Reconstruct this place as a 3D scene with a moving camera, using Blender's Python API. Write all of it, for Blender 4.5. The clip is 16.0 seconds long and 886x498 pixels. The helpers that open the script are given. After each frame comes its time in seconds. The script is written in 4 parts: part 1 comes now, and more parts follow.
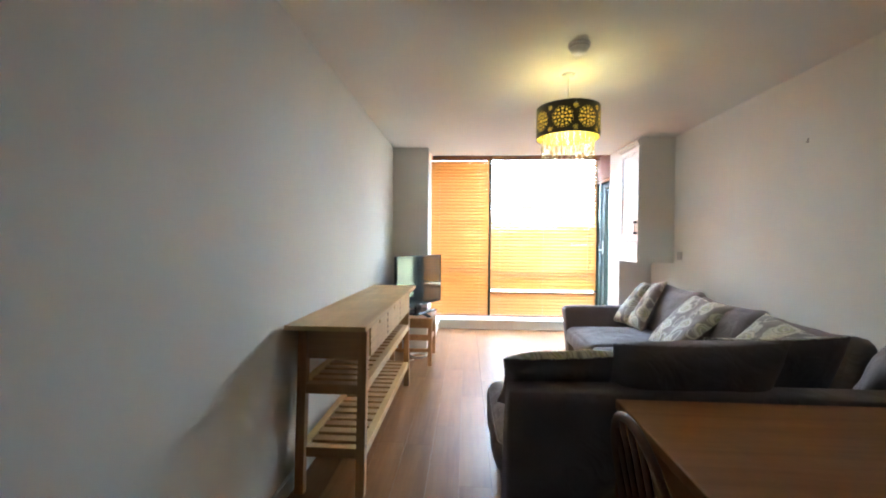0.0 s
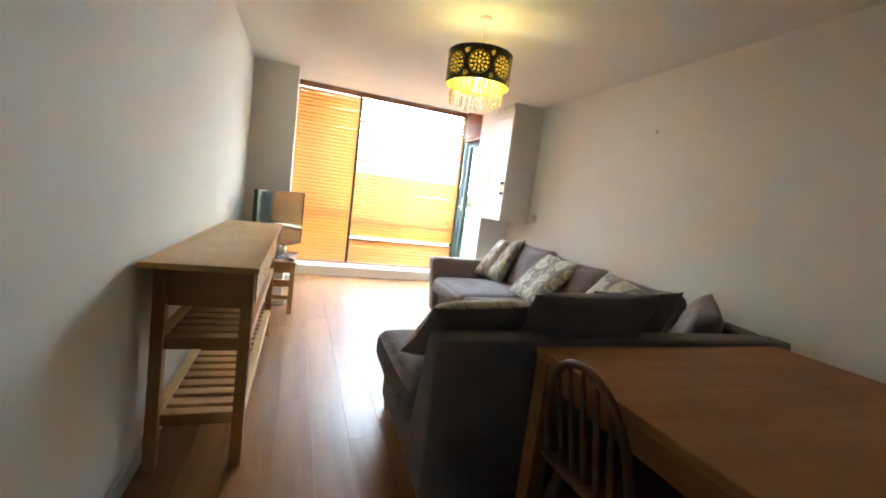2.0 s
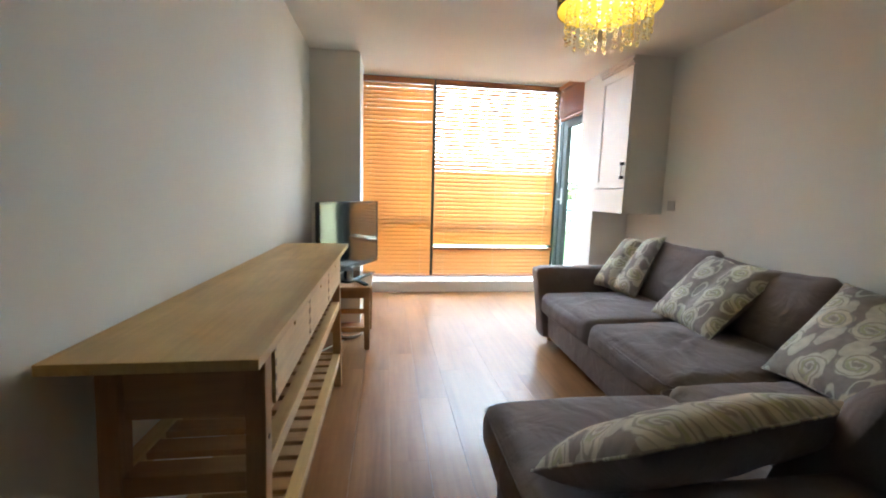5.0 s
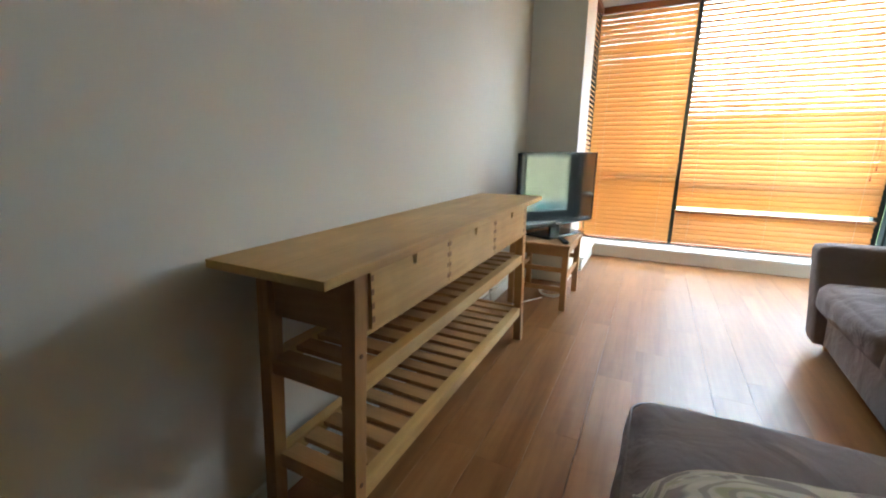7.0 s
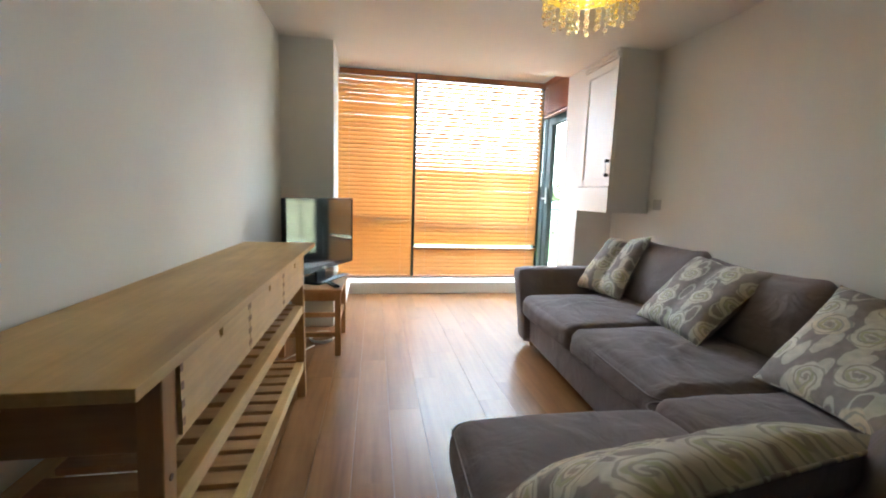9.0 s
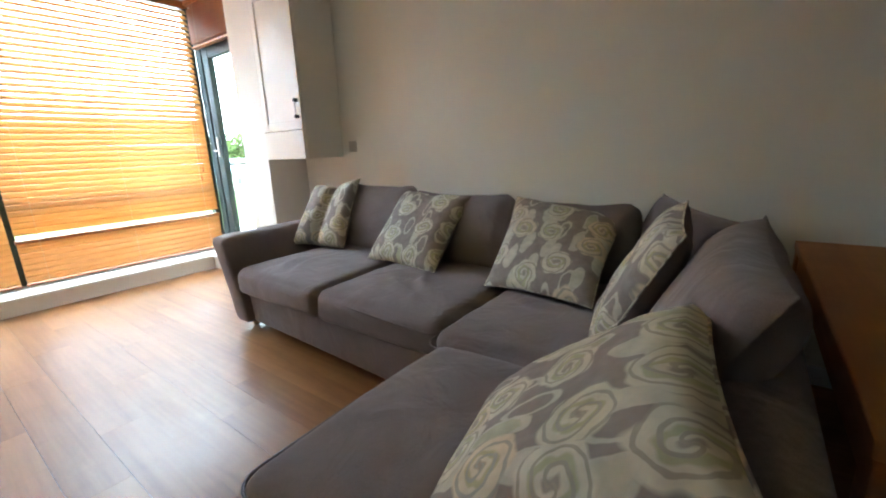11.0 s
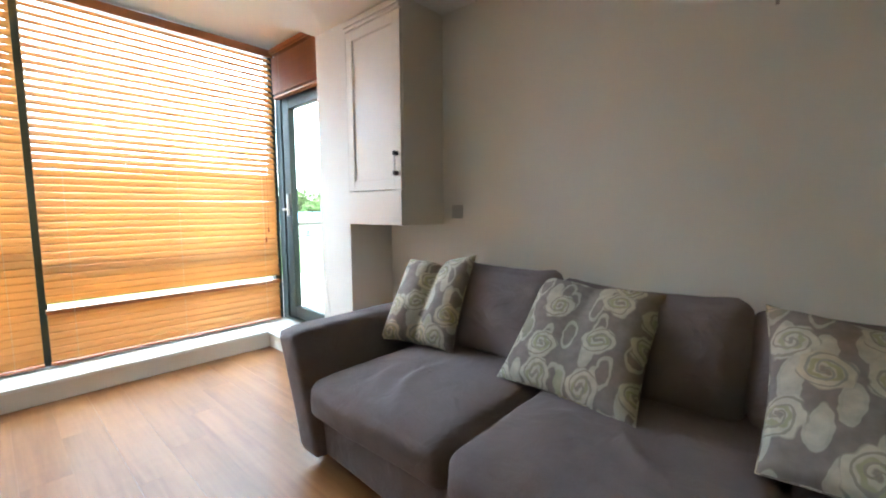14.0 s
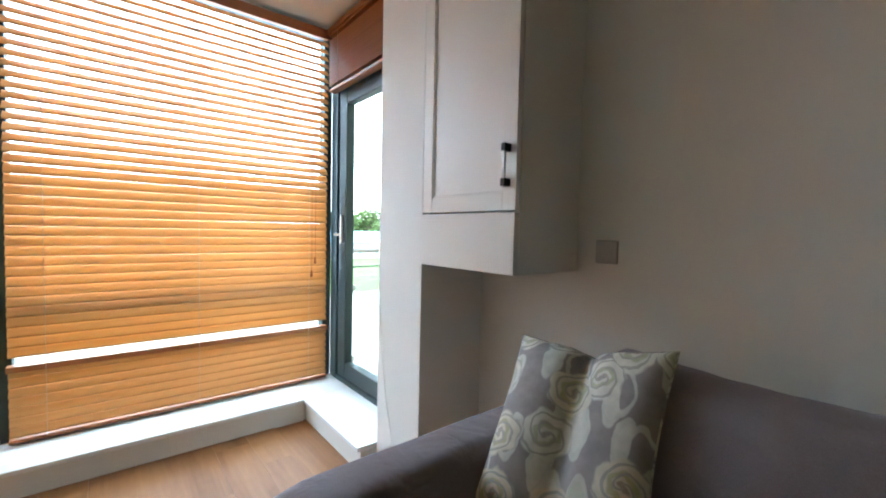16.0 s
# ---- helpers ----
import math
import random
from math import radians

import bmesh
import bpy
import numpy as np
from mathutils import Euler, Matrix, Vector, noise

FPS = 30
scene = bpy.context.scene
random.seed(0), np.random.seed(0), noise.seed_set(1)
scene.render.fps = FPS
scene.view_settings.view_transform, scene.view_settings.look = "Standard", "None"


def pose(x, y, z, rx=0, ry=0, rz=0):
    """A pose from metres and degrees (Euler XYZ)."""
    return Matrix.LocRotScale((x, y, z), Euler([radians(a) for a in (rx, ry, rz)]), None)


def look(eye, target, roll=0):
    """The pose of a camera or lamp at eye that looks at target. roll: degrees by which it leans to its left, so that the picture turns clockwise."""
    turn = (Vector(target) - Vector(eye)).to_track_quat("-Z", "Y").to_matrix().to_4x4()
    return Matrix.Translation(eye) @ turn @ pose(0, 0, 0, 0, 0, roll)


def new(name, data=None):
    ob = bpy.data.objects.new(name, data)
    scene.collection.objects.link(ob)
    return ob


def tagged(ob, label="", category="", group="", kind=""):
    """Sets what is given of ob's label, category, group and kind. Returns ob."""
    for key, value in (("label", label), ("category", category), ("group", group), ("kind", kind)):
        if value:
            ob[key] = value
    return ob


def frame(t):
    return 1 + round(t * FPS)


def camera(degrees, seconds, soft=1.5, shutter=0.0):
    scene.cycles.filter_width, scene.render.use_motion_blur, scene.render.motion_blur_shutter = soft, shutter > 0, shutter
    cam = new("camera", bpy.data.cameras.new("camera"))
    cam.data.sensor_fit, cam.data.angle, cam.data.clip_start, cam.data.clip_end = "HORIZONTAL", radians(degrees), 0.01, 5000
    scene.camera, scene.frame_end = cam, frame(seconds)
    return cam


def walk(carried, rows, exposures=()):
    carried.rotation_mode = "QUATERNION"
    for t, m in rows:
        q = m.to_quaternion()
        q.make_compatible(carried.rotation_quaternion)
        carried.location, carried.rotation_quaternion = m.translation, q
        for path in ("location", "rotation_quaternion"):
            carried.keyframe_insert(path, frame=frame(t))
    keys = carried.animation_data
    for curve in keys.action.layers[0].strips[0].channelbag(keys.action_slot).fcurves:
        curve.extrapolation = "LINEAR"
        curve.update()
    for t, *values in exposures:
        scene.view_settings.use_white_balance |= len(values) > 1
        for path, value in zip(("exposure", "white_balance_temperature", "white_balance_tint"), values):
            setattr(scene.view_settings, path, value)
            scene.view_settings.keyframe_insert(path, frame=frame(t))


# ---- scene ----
cam = camera(94.5, 16.0, 2.0)
# seconds, x, y, z, yaw, pitch, roll
PATH = [
    (0.0, 0.893, -4.876, 1.277, 3.37, -0.95, -0.52),
    (0.5, 0.815, -4.814, 1.254, -8.32, -1.49, -1.54),
    (1.0, 0.722, -4.757, 1.224, -19.11, -3.95, -2.44),
    (1.5, 0.638, -4.706, 1.205, -24.36, -5.01, -4.91),
    (2.0, 0.547, -4.656, 1.210, -18.85, -6.49, -7.12),
    (2.5, 0.469, -4.605, 1.232, -13.84, -3.92, -9.33),
    (3.0, 0.454, -4.539, 1.225, -13.37, -4.74, -2.95),
    (5.5, 0.812, -3.639, 1.191, -3.39, -9.32, -1.13),
    (6.0, 0.970, -3.587, 1.174, 15.54, -12.12, -1.26),
    (6.5, 1.012, -3.575, 1.154, 25.84, -13.74, -1.04),
    (7.0, 1.018, -3.587, 1.145, 27.03, -13.67, -0.31),
    (7.5, 1.009, -3.598, 1.149, 26.26, -12.82, 0.53),
    (8.0, 0.966, -3.613, 1.157, 23.86, -11.67, -1.21),
    (8.5, 0.831, -3.633, 1.171, 7.21, -7.93, -6.52),
    (9.0, 0.774, -3.620, 1.177, -9.31, -7.44, -1.92),
    (9.5, 0.728, -3.495, 1.146, -26.06, -8.88, -1.24),
    (10.0, 0.710, -3.385, 1.136, -41.81, -11.41, 2.89),
    (12.5, 0.774, -2.901, 1.092, -58.52, -13.69, 0.76),
    (13.0, 0.920, -2.791, 1.127, -54.51, -9.24, 1.15),
    (13.5, 0.973, -2.547, 1.125, -54.81, -8.50, -3.63),
    (14.0, 1.022, -2.257, 1.177, -48.26, -5.55, 0.31),
    (14.5, 1.192, -1.996, 1.164, -46.92, -4.93, 0.75),
    (15.0, 1.362, -1.793, 1.206, -44.97, -3.40, 0.73),
    (15.5, 1.507, -1.550, 1.202, -41.80, -5.25, -2.50),
    (16.0, 1.643, -1.352, 1.226, -39.08, -2.57, -1.27),
]
# seconds, stops, kelvin, tint
EXPOSURES = [(t, stops, kelvin, 2) for t, stops, kelvin in ((0.0, 2.28, 5400), (1.0, 2.4, 5800), (1.75, 2.4, 5950), (3.0, 2.08, 6000), (5.5, 1.75, 5800), (8.5, 1.75, 5850), (10.0, 1.62, 5850), (12.5, 1.82, 6050), (14.0, 1.4, 5750), (16.0, 0.82, 5550))]
walk(cam, [(t, pose(x, y, z, 90 + pitch, roll, yaw)) for t, x, y, z, yaw, pitch, roll in PATH], EXPOSURES)

# ---- light ----
world = bpy.data.worlds.new("sky")
scene.world = world
world.use_nodes = True
wn = world.node_tree
sky = wn.nodes.new("ShaderNodeTexSky")
sky.sky_type = "NISHITA"
sky.sun_disc = False
sky.sun_elevation, sky.sun_rotation = radians(48), radians(214)
wn.nodes["Background"].inputs["Strength"].default_value = 0.15
wn.links.new(sky.outputs["Color"], wn.nodes["Background"].inputs["Color"])
# even white added to the blue sky; it whitens it and brightens the room
sky_white = wn.nodes.new("ShaderNodeBackground")
sky_white.inputs["Color"].default_value, sky_white.inputs["Strength"].default_value = (0.95, 0.97, 1.0, 1), 4.6
both = wn.nodes.new("ShaderNodeAddShader")
wn.links.new(wn.nodes["Background"].outputs[0], both.inputs[0])
wn.links.new(sky_white.outputs[0], both.inputs[1])
wn.links.new(both.outputs[0], wn.nodes["World Output"].inputs["Surface"])

sun_data = bpy.data.lights.new("sun", "SUN")
sun_data.energy, sun_data.angle, sun_data.color = 3.5, radians(0.5), (1.0, 0.95, 0.88)
sun = new("sun", sun_data)
sun.matrix_world = look((-6, -9, 12), (0, 0, 0))

# added area lamp standing in for sky light, mostly behind the wide pane
bay_sky = bpy.data.lights.new("bay_sky", "AREA")
bay_sky.shape, bay_sky.size, bay_sky.size_y = "RECTANGLE", 1.95, 2.04
bay_sky.energy, bay_sky.color = 58, (0.70, 0.82, 1.0)
new("bay_sky", bay_sky).matrix_world = look((1.92, 1.66, 1.62), (1.92, 0, 1.62))

bulb_data = bpy.data.lights.new("bulb_light", "POINT")
bulb_data.energy, bulb_data.color, bulb_data.shadow_soft_size = 2.7, (1.0, 0.78, 0.34), 0.035
new("bulb_light", bulb_data).matrix_world = pose(1.555, -2.09, 2.10)

# ---- materials ----
def material(name, colour, rough=0.5, metal=0.0):
    m = bpy.data.materials.new(name)
    m.use_nodes = True
    b = m.node_tree.nodes["Principled BSDF"]
    b.inputs["Base Color"].default_value = (*colour, 1)
    b.inputs["Roughness"].default_value = rough
    b.inputs["Metallic"].default_value = metal
    return m, m.node_tree, b


def node(tree, kind, **values):
    n = tree.nodes.new("ShaderNode" + kind)
    for key, value in values.items():
        n.inputs[key.replace("_", " ")].default_value = value
    return n


def coords(tree, scale=(1, 1, 1), which="Object"):
    c = tree.nodes.new("ShaderNodeTexCoord")
    mp = tree.nodes.new("ShaderNodeMapping")
    mp.inputs["Scale"].default_value = scale
    tree.links.new(c.outputs[which], mp.inputs["Vector"])
    return mp.outputs["Vector"]


def ramp(tree, fac, stops):
    r = tree.nodes.new("ShaderNodeValToRGB")
    while len(r.color_ramp.elements) < len(stops):
        r.color_ramp.elements.new(0.5)
    for e, (at, col) in zip(r.color_ramp.elements, stops):
        e.position, e.color = at, (*col, 1)
    tree.links.new(fac, r.inputs["Fac"])
    return r.outputs["Color"]


def mixed(tree, fac, a, b, blend="MIX"):
    m = tree.nodes.new("ShaderNodeMix")
    m.data_type, m.blend_type = "RGBA", blend
    for value, socket in ((fac, m.inputs[0]), (a, m.inputs[6]), (b, m.inputs[7])):
        if isinstance(value, (int, float)):
            socket.default_value = value
        elif isinstance(value, tuple):
            socket.default_value = (*value, 1)
        else:
            tree.links.new(value, socket)
    return m.outputs[2]


def bumped(tree, bsdf, height, strength=0.2, distance=0.002):
    b = tree.nodes.new("ShaderNodeBump")
    b.inputs["Strength"].default_value, b.inputs["Distance"].default_value = strength, distance
    tree.links.new(height, b.inputs["Height"])
    tree.links.new(b.outputs["Normal"], bsdf.inputs["Normal"])


def noise_tex(tree, vector, scale, detail=4.0, rough=0.5, distort=0.0):
    n = node(tree, "TexNoise", Scale=scale, Detail=detail, Roughness=rough, Distortion=distort)
    tree.links.new(vector, n.inputs["Vector"])
    return n.outputs["Fac"]


def paint(name, colour, rough=0.75, grain=90):
    m, t, b = material(name, colour, rough)
    v = coords(t)
    big = noise_tex(t, v, 1.3, 3)
    col = ramp(t, big, [(0.25, tuple(c * 0.95 for c in colour)), (0.75, tuple(min(1, c * 1.03) for c in colour))])
    t.links.new(col, b.inputs["Base Color"])
    bumped(t, b, noise_tex(t, v, grain, 4), 0.25, 0.0015)
    return m


def wood(name, dark, light, rough=0.45, along="y", grain=1.0, per_object=0.0):
    m, t, b = material(name, light, rough)
    k = {"x": (0.6, 9, 9), "y": (9, 0.6, 9), "z": (9, 9, 0.6)}[along]
    v = coords(t, tuple(c * grain for c in k))
    info = t.nodes.new("ShaderNodeObjectInfo")
    shift = t.nodes.new("ShaderNodeVectorMath")
    shift.operation = "MULTIPLY_ADD"
    shift.inputs[1].default_value = (1, 1, 1)
    comb = t.nodes.new("ShaderNodeCombineXYZ")
    mul = t.nodes.new("ShaderNodeMath")
    mul.operation = "MULTIPLY"
    mul.inputs[1].default_value = 37.0
    t.links.new(info.outputs["Random"], mul.inputs[0])
    for i in range(3):
        t.links.new(mul.outputs[0], comb.inputs[i])
    t.links.new(v, shift.inputs[0])
    t.links.new(comb.outputs[0], shift.inputs[2])
    v = shift.outputs[0]
    coarse = noise_tex(t, v, 1.2, 5, 0.55, 0.6)
    fine = noise_tex(t, v, 7.0, 3, 0.6)
    col = ramp(t, coarse, [(0.28, dark), (0.5, tuple((a + 2 * c) / 3 for a, c in zip(dark, light))), (0.72, light)])
    col = mixed(t, 0.22, col, ramp(t, fine, [(0.3, tuple(c * 0.6 for c in dark)), (0.7, light)]), "MIX")
    # faint blotches as on real timber
    blotch = ramp(t, noise_tex(t, coords(t), 4.5, 4, 0.6, 0.8), [(0.32, (0.89, 0.865, 0.83)), (0.68, (1.05, 1.05, 1.05))])
    col = mixed(t, 1.0, col, blotch, "MULTIPLY")
    if per_object:
        tone = ramp(t, info.outputs["Random"], [(0.0, (1 - per_object,) * 3), (1.0, (1 + per_object * 0.6,) * 3)])
        col = mixed(t, 1.0, col, tone, "MULTIPLY")
    t.links.new(col, b.inputs["Base Color"])
    bumped(t, b, fine, 0.12, 0.001)
    return m


def cloth(name, colour, rough=0.9, weave=420):
    m, t, b = material(name, colour, rough)
    v = coords(t)
    big = noise_tex(t, v, 5, 4)
    thread = noise_tex(t, v, weave, 2, 0.6)
    col = ramp(t, big, [(0.3, tuple(c * 0.86 for c in colour)), (0.7, tuple(c * 1.1 for c in colour))])
    col = mixed(t, 0.25, col, ramp(t, thread, [(0.35, tuple(c * 0.6 for c in colour)), (0.65, tuple(min(1, c * 1.35) for c in colour))]))
    t.links.new(col, b.inputs["Base Color"])
    b.inputs["Sheen Weight"].default_value = 0.12
    b.inputs["Sheen Roughness"].default_value = 0.5
    crease = t.nodes.new("ShaderNodeBump")
    crease.inputs["Strength"].default_value, crease.inputs["Distance"].default_value = 0.85, 0.02
    t.links.new(noise_tex(t, v, 6.5, 3, 0.55, 0.8), crease.inputs["Height"])
    fine = t.nodes.new("ShaderNodeBump")
    fine.inputs["Strength"].default_value, fine.inputs["Distance"].default_value = 0.35, 0.0008
    t.links.new(thread, fine.inputs["Height"])
    t.links.new(crease.outputs["Normal"], fine.inputs["Normal"])
    t.links.new(fine.outputs["Normal"], b.inputs["Normal"])
    return m


WALL = paint("wall_paint", (0.78, 0.757, 0.705))
CEILING = paint("ceiling_paint", (0.84, 0.82, 0.78))
GLOSS_WHITE = paint("white_gloss_paint", (0.82, 0.83, 0.83), 0.35, 30)
CUPBOARD = paint("cream_cupboard_paint", (0.77, 0.74, 0.68), 0.4, 20)
PLASTIC_WHITE = material("white_plastic", (0.75, 0.74, 0.71), 0.4)[0]
PLASTIC_GREY = material("grey_plastic", (0.22, 0.22, 0.23), 0.5)[0]
HOOK_METAL = material("dull_hook_metal", (0.34, 0.32, 0.29), 0.5)[0]
PLASTIC_PALE = material("pale_grey_socket", (0.52, 0.50, 0.47), 0.4)[0]
STEEL = material("brushed_steel", (0.55, 0.54, 0.52), 0.32, 1.0)[0]
DARK_METAL = material("dark_metal", (0.05, 0.05, 0.05), 0.4, 0.6)[0]
BLACK_GLOSS = material("black_gloss_plastic", (0.012, 0.012, 0.014), 0.16)[0]
BLACK_GLOSS.node_tree.nodes["Principled BSDF"].inputs["Specular IOR Level"].default_value = 0.3
SCREEN = material("dark_screen", (0.01, 0.012, 0.014), 0.06)[0]
SCREEN.node_tree.nodes["Principled BSDF"].inputs["IOR"].default_value = 1.7
FRAME_GREEN = material("dark_green_frame", (0.012, 0.026, 0.026), 0.5)[0]
RUBBER = material("black_rubber", (0.01, 0.01, 0.01), 0.7)[0]
CORD = material("cream_cord", (0.6, 0.52, 0.38), 0.8)[0]
CABLE_WHITE = material("white_cable", (0.7, 0.68, 0.62), 0.5)[0]
# Uprights and cross pieces carry a darker tone than the top and drawers.
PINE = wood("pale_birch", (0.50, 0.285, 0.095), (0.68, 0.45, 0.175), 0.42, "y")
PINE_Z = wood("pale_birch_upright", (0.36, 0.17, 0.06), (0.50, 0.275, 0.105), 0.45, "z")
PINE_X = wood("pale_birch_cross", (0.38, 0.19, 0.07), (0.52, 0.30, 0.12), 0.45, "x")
END_GRAIN = wood("birch_end_grain", (0.22, 0.11, 0.04), (0.32, 0.175, 0.07), 0.5, "x")
STOOL_WOOD = wood("stool_birch", (0.40, 0.20, 0.08), (0.54, 0.30, 0.13), 0.45, "z")
TABLE_WOOD = wood("table_veneer", (0.29, 0.112, 0.035), (0.42, 0.185, 0.065), 0.5, "x", 0.8)
CHAIR_WOOD = wood("chair_wood", (0.11, 0.042, 0.016), (0.18, 0.078, 0.032), 0.42, "z")
DARK_WOOD = wood("dark_chair_wood", (0.02, 0.010, 0.006), (0.05, 0.024, 0.012), 0.35, "z")
FLOORING = wood("laminate_board", (0.18, 0.076, 0.026), (0.33, 0.157, 0.060), 0.28, "y", 0.7, 0.11)
FLOORING.node_tree.nodes["Principled BSDF"].inputs["Specular IOR Level"].default_value = 0.28
TABLE_WOOD.node_tree.nodes["Principled BSDF"].inputs["Specular IOR Level"].default_value = 0.25
PELMET = wood("pelmet_wood", (0.28, 0.09, 0.025), (0.40, 0.15, 0.045), 0.4, "x")
TAUPE = cloth("taupe_fabric", (0.176, 0.141, 0.142))
TAUPE_PIPE = cloth("taupe_piping", (0.152, 0.121, 0.122))


def slat_material():
    m, t, b = material("orange_slat_wood", (0.60, 0.27, 0.06), 0.45)
    v = coords(t, (0.5, 8, 8))
    g = noise_tex(t, v, 3, 4)
    col = ramp(t, g, [(0.3, (0.46, 0.215, 0.066)), (0.7, (0.60, 0.33, 0.125))])
    t.links.new(col, b.inputs["Base Color"])
    tr = t.nodes.new("ShaderNodeBsdfTranslucent")
    t.links.new(mixed(t, 0.6, col, (1.0, 0.65, 0.26)), tr.inputs["Color"])
    mx = t.nodes.new("ShaderNodeMixShader")
    mx.inputs[0].default_value = 0.30
    t.links.new(b.outputs[0], mx.inputs[1])
    t.links.new(tr.outputs[0], mx.inputs[2])
    t.links.new(mx.outputs[0], t.nodes["Material Output"].inputs["Surface"])
    return m


SLAT = slat_material()


def glass_material(name, tint=(0.9, 0.96, 0.95)):
    m, t, b = material(name, tint, 0.02)
    b.inputs["Transmission Weight"].default_value = 1.0
    b.inputs["IOR"].default_value = 1.02
    return m


GLASS = glass_material("window_glass")
CRYSTAL = glass_material("crystal", (1.0, 0.95, 0.75))
CRYSTAL.node_tree.nodes["Principled BSDF"].inputs["IOR"].default_value = 1.45


def rose_fabric():
    """Grey cloth printed with cream roses and green leaves."""
    m, t, b = material("rose_print_fabric", (0.36, 0.33, 0.29), 0.85)

    def calc(op, x, y=None, z=None):
        n = t.nodes.new("ShaderNodeMath")
        n.operation = op
        for i, val in enumerate((x, y, z)):
            if val is None:
                continue
            if isinstance(val, (int, float)):
                n.inputs[i].default_value = val
            else:
                t.links.new(val, n.inputs[i])
        return n.outputs[0]

    def flowers(vector, scale, randomness):
        """Distance from the middle of the flower, angle round it, and its own random colour."""
        cells = t.nodes.new("ShaderNodeTexVoronoi")
        cells.voronoi_dimensions = "2D"
        cells.inputs["Scale"].default_value, cells.inputs["Randomness"].default_value = scale, randomness
        t.links.new(vector, cells.inputs["Vector"])
        away = t.nodes.new("ShaderNodeVectorMath")
        away.operation = "SUBTRACT"
        t.links.new(vector, away.inputs[0])
        t.links.new(cells.outputs["Position"], away.inputs[1])
        xyz = t.nodes.new("ShaderNodeSeparateXYZ")
        t.links.new(away.outputs[0], xyz.inputs[0])
        rgb = t.nodes.new("ShaderNodeSeparateColor")
        t.links.new(cells.outputs["Color"], rgb.inputs[0])
        return cells.outputs["Distance"], calc("ARCTAN2", xyz.outputs[1], xyz.outputs[0]), rgb.outputs

    v = coords(t)
    info = t.nodes.new("ShaderNodeObjectInfo")
    move = t.nodes.new("ShaderNodeVectorMath")
    move.operation = "ADD"
    t.links.new(v, move.inputs[0])
    t.links.new(calc("MULTIPLY", info.outputs["Random"], 9.0), move.inputs[1])
    wob = t.nodes.new("ShaderNodeTexNoise")
    wob.inputs["Scale"].default_value, wob.inputs["Detail"].default_value = 14.0, 2.0
    t.links.new(move.outputs[0], wob.inputs["Vector"])
    warp = t.nodes.new("ShaderNodeVectorMath")
    warp.operation = "MULTIPLY_ADD"
    warp.inputs[1].default_value = (0.035, 0.035, 0.0)
    t.links.new(wob.outputs["Color"], warp.inputs[0])
    t.links.new(move.outputs[0], warp.inputs[2])
    p = warp.outputs[0]
    dist, ang, rnd = flowers(p, 6.0, 0.75)
    rim = calc("MULTIPLY_ADD", calc("SINE", calc("MULTIPLY_ADD", ang, 6.0, calc("MULTIPLY", rnd[0], 6.0))), 0.028, 0.40)
    inside = calc("MINIMUM", calc("MAXIMUM", calc("MULTIPLY", calc("SUBTRACT", rim, dist), 22.0), 0.0), 1.0)
    # rings of petals round a grey heart, each ring open on one side
    ring = calc("ADD", calc("DIVIDE", dist, rim), calc("MULTIPLY", calc("SINE", calc("MULTIPLY_ADD", ang, 2.0, calc("MULTIPLY", rnd[1], 6.0))), 0.07))
    cream, grey, green = (0.58, 0.55, 0.47), (0.33, 0.30, 0.275), (0.41, 0.405, 0.275)
    rings = ramp(t, ring, [(0.12, grey), (0.20, cream), (0.30, cream), (0.36, green), (0.48, green), (0.56, cream), (1.0, cream)])
    blush = ramp(t, rnd[0], [(0.45, (1.0, 1.0, 1.0)), (0.7, (0.98, 0.97, 0.90)), (0.9, (1.04, 0.92, 0.80))])
    swirl = calc("SINE", calc("ADD", calc("MULTIPLY", dist, 44.0), calc("MULTIPLY", ang, 2.0)))
    lines = ramp(t, calc("MULTIPLY_ADD", swirl, 0.5, 0.5), [(0.10, (1.0, 1.0, 1.0)), (0.24, (0.0, 0.0, 0.0))])
    petal = mixed(t, lines, mixed(t, 1.0, rings, blush, "MULTIPLY"), (0.36, 0.335, 0.285))
    turn = t.nodes.new("ShaderNodeMapping")
    turn.inputs["Rotation"].default_value, turn.inputs["Scale"].default_value = (0, 0, 0.7), (1.0, 0.42, 0.0)
    t.links.new(p, turn.inputs["Vector"])
    d2, a2, r2 = flowers(turn.outputs[0], 13.0, 0.9)
    cloth_grey = (0.262, 0.232, 0.218)
    fill = ramp(t, r2[1], [(0.30, cloth_grey), (0.40, (0.40, 0.395, 0.285)), (0.70, (0.54, 0.51, 0.44))])
    blade = ramp(t, calc("MULTIPLY", d2, 2.0), [(0.0, (0.0, 0.0, 0.0)), (0.52, (0.0, 0.0, 0.0)), (0.58, (1.0, 1.0, 1.0)), (0.72, (1.0, 1.0, 1.0)), (0.78, (0.0, 0.0, 0.0))])
    within = calc("MINIMUM", calc("MAXIMUM", calc("MULTIPLY", calc("SUBTRACT", 0.33, d2), 16.0), 0.0), 1.0)
    ground = mixed(t, blade, mixed(t, within, cloth_grey, fill), (0.50, 0.475, 0.41))
    col = mixed(t, inside, ground, petal)
    col = mixed(t, 1.0, col, ramp(t, noise_tex(t, v, 26, 4), [(0.3, (0.80, 0.80, 0.79)), (0.7, (1.08, 1.07, 1.05))]), "MULTIPLY")
    t.links.new(col, b.inputs["Base Color"])
    bumped(t, b, noise_tex(t, v, 500, 2), 0.3, 0.0006)
    return m


ROSES = rose_fabric()


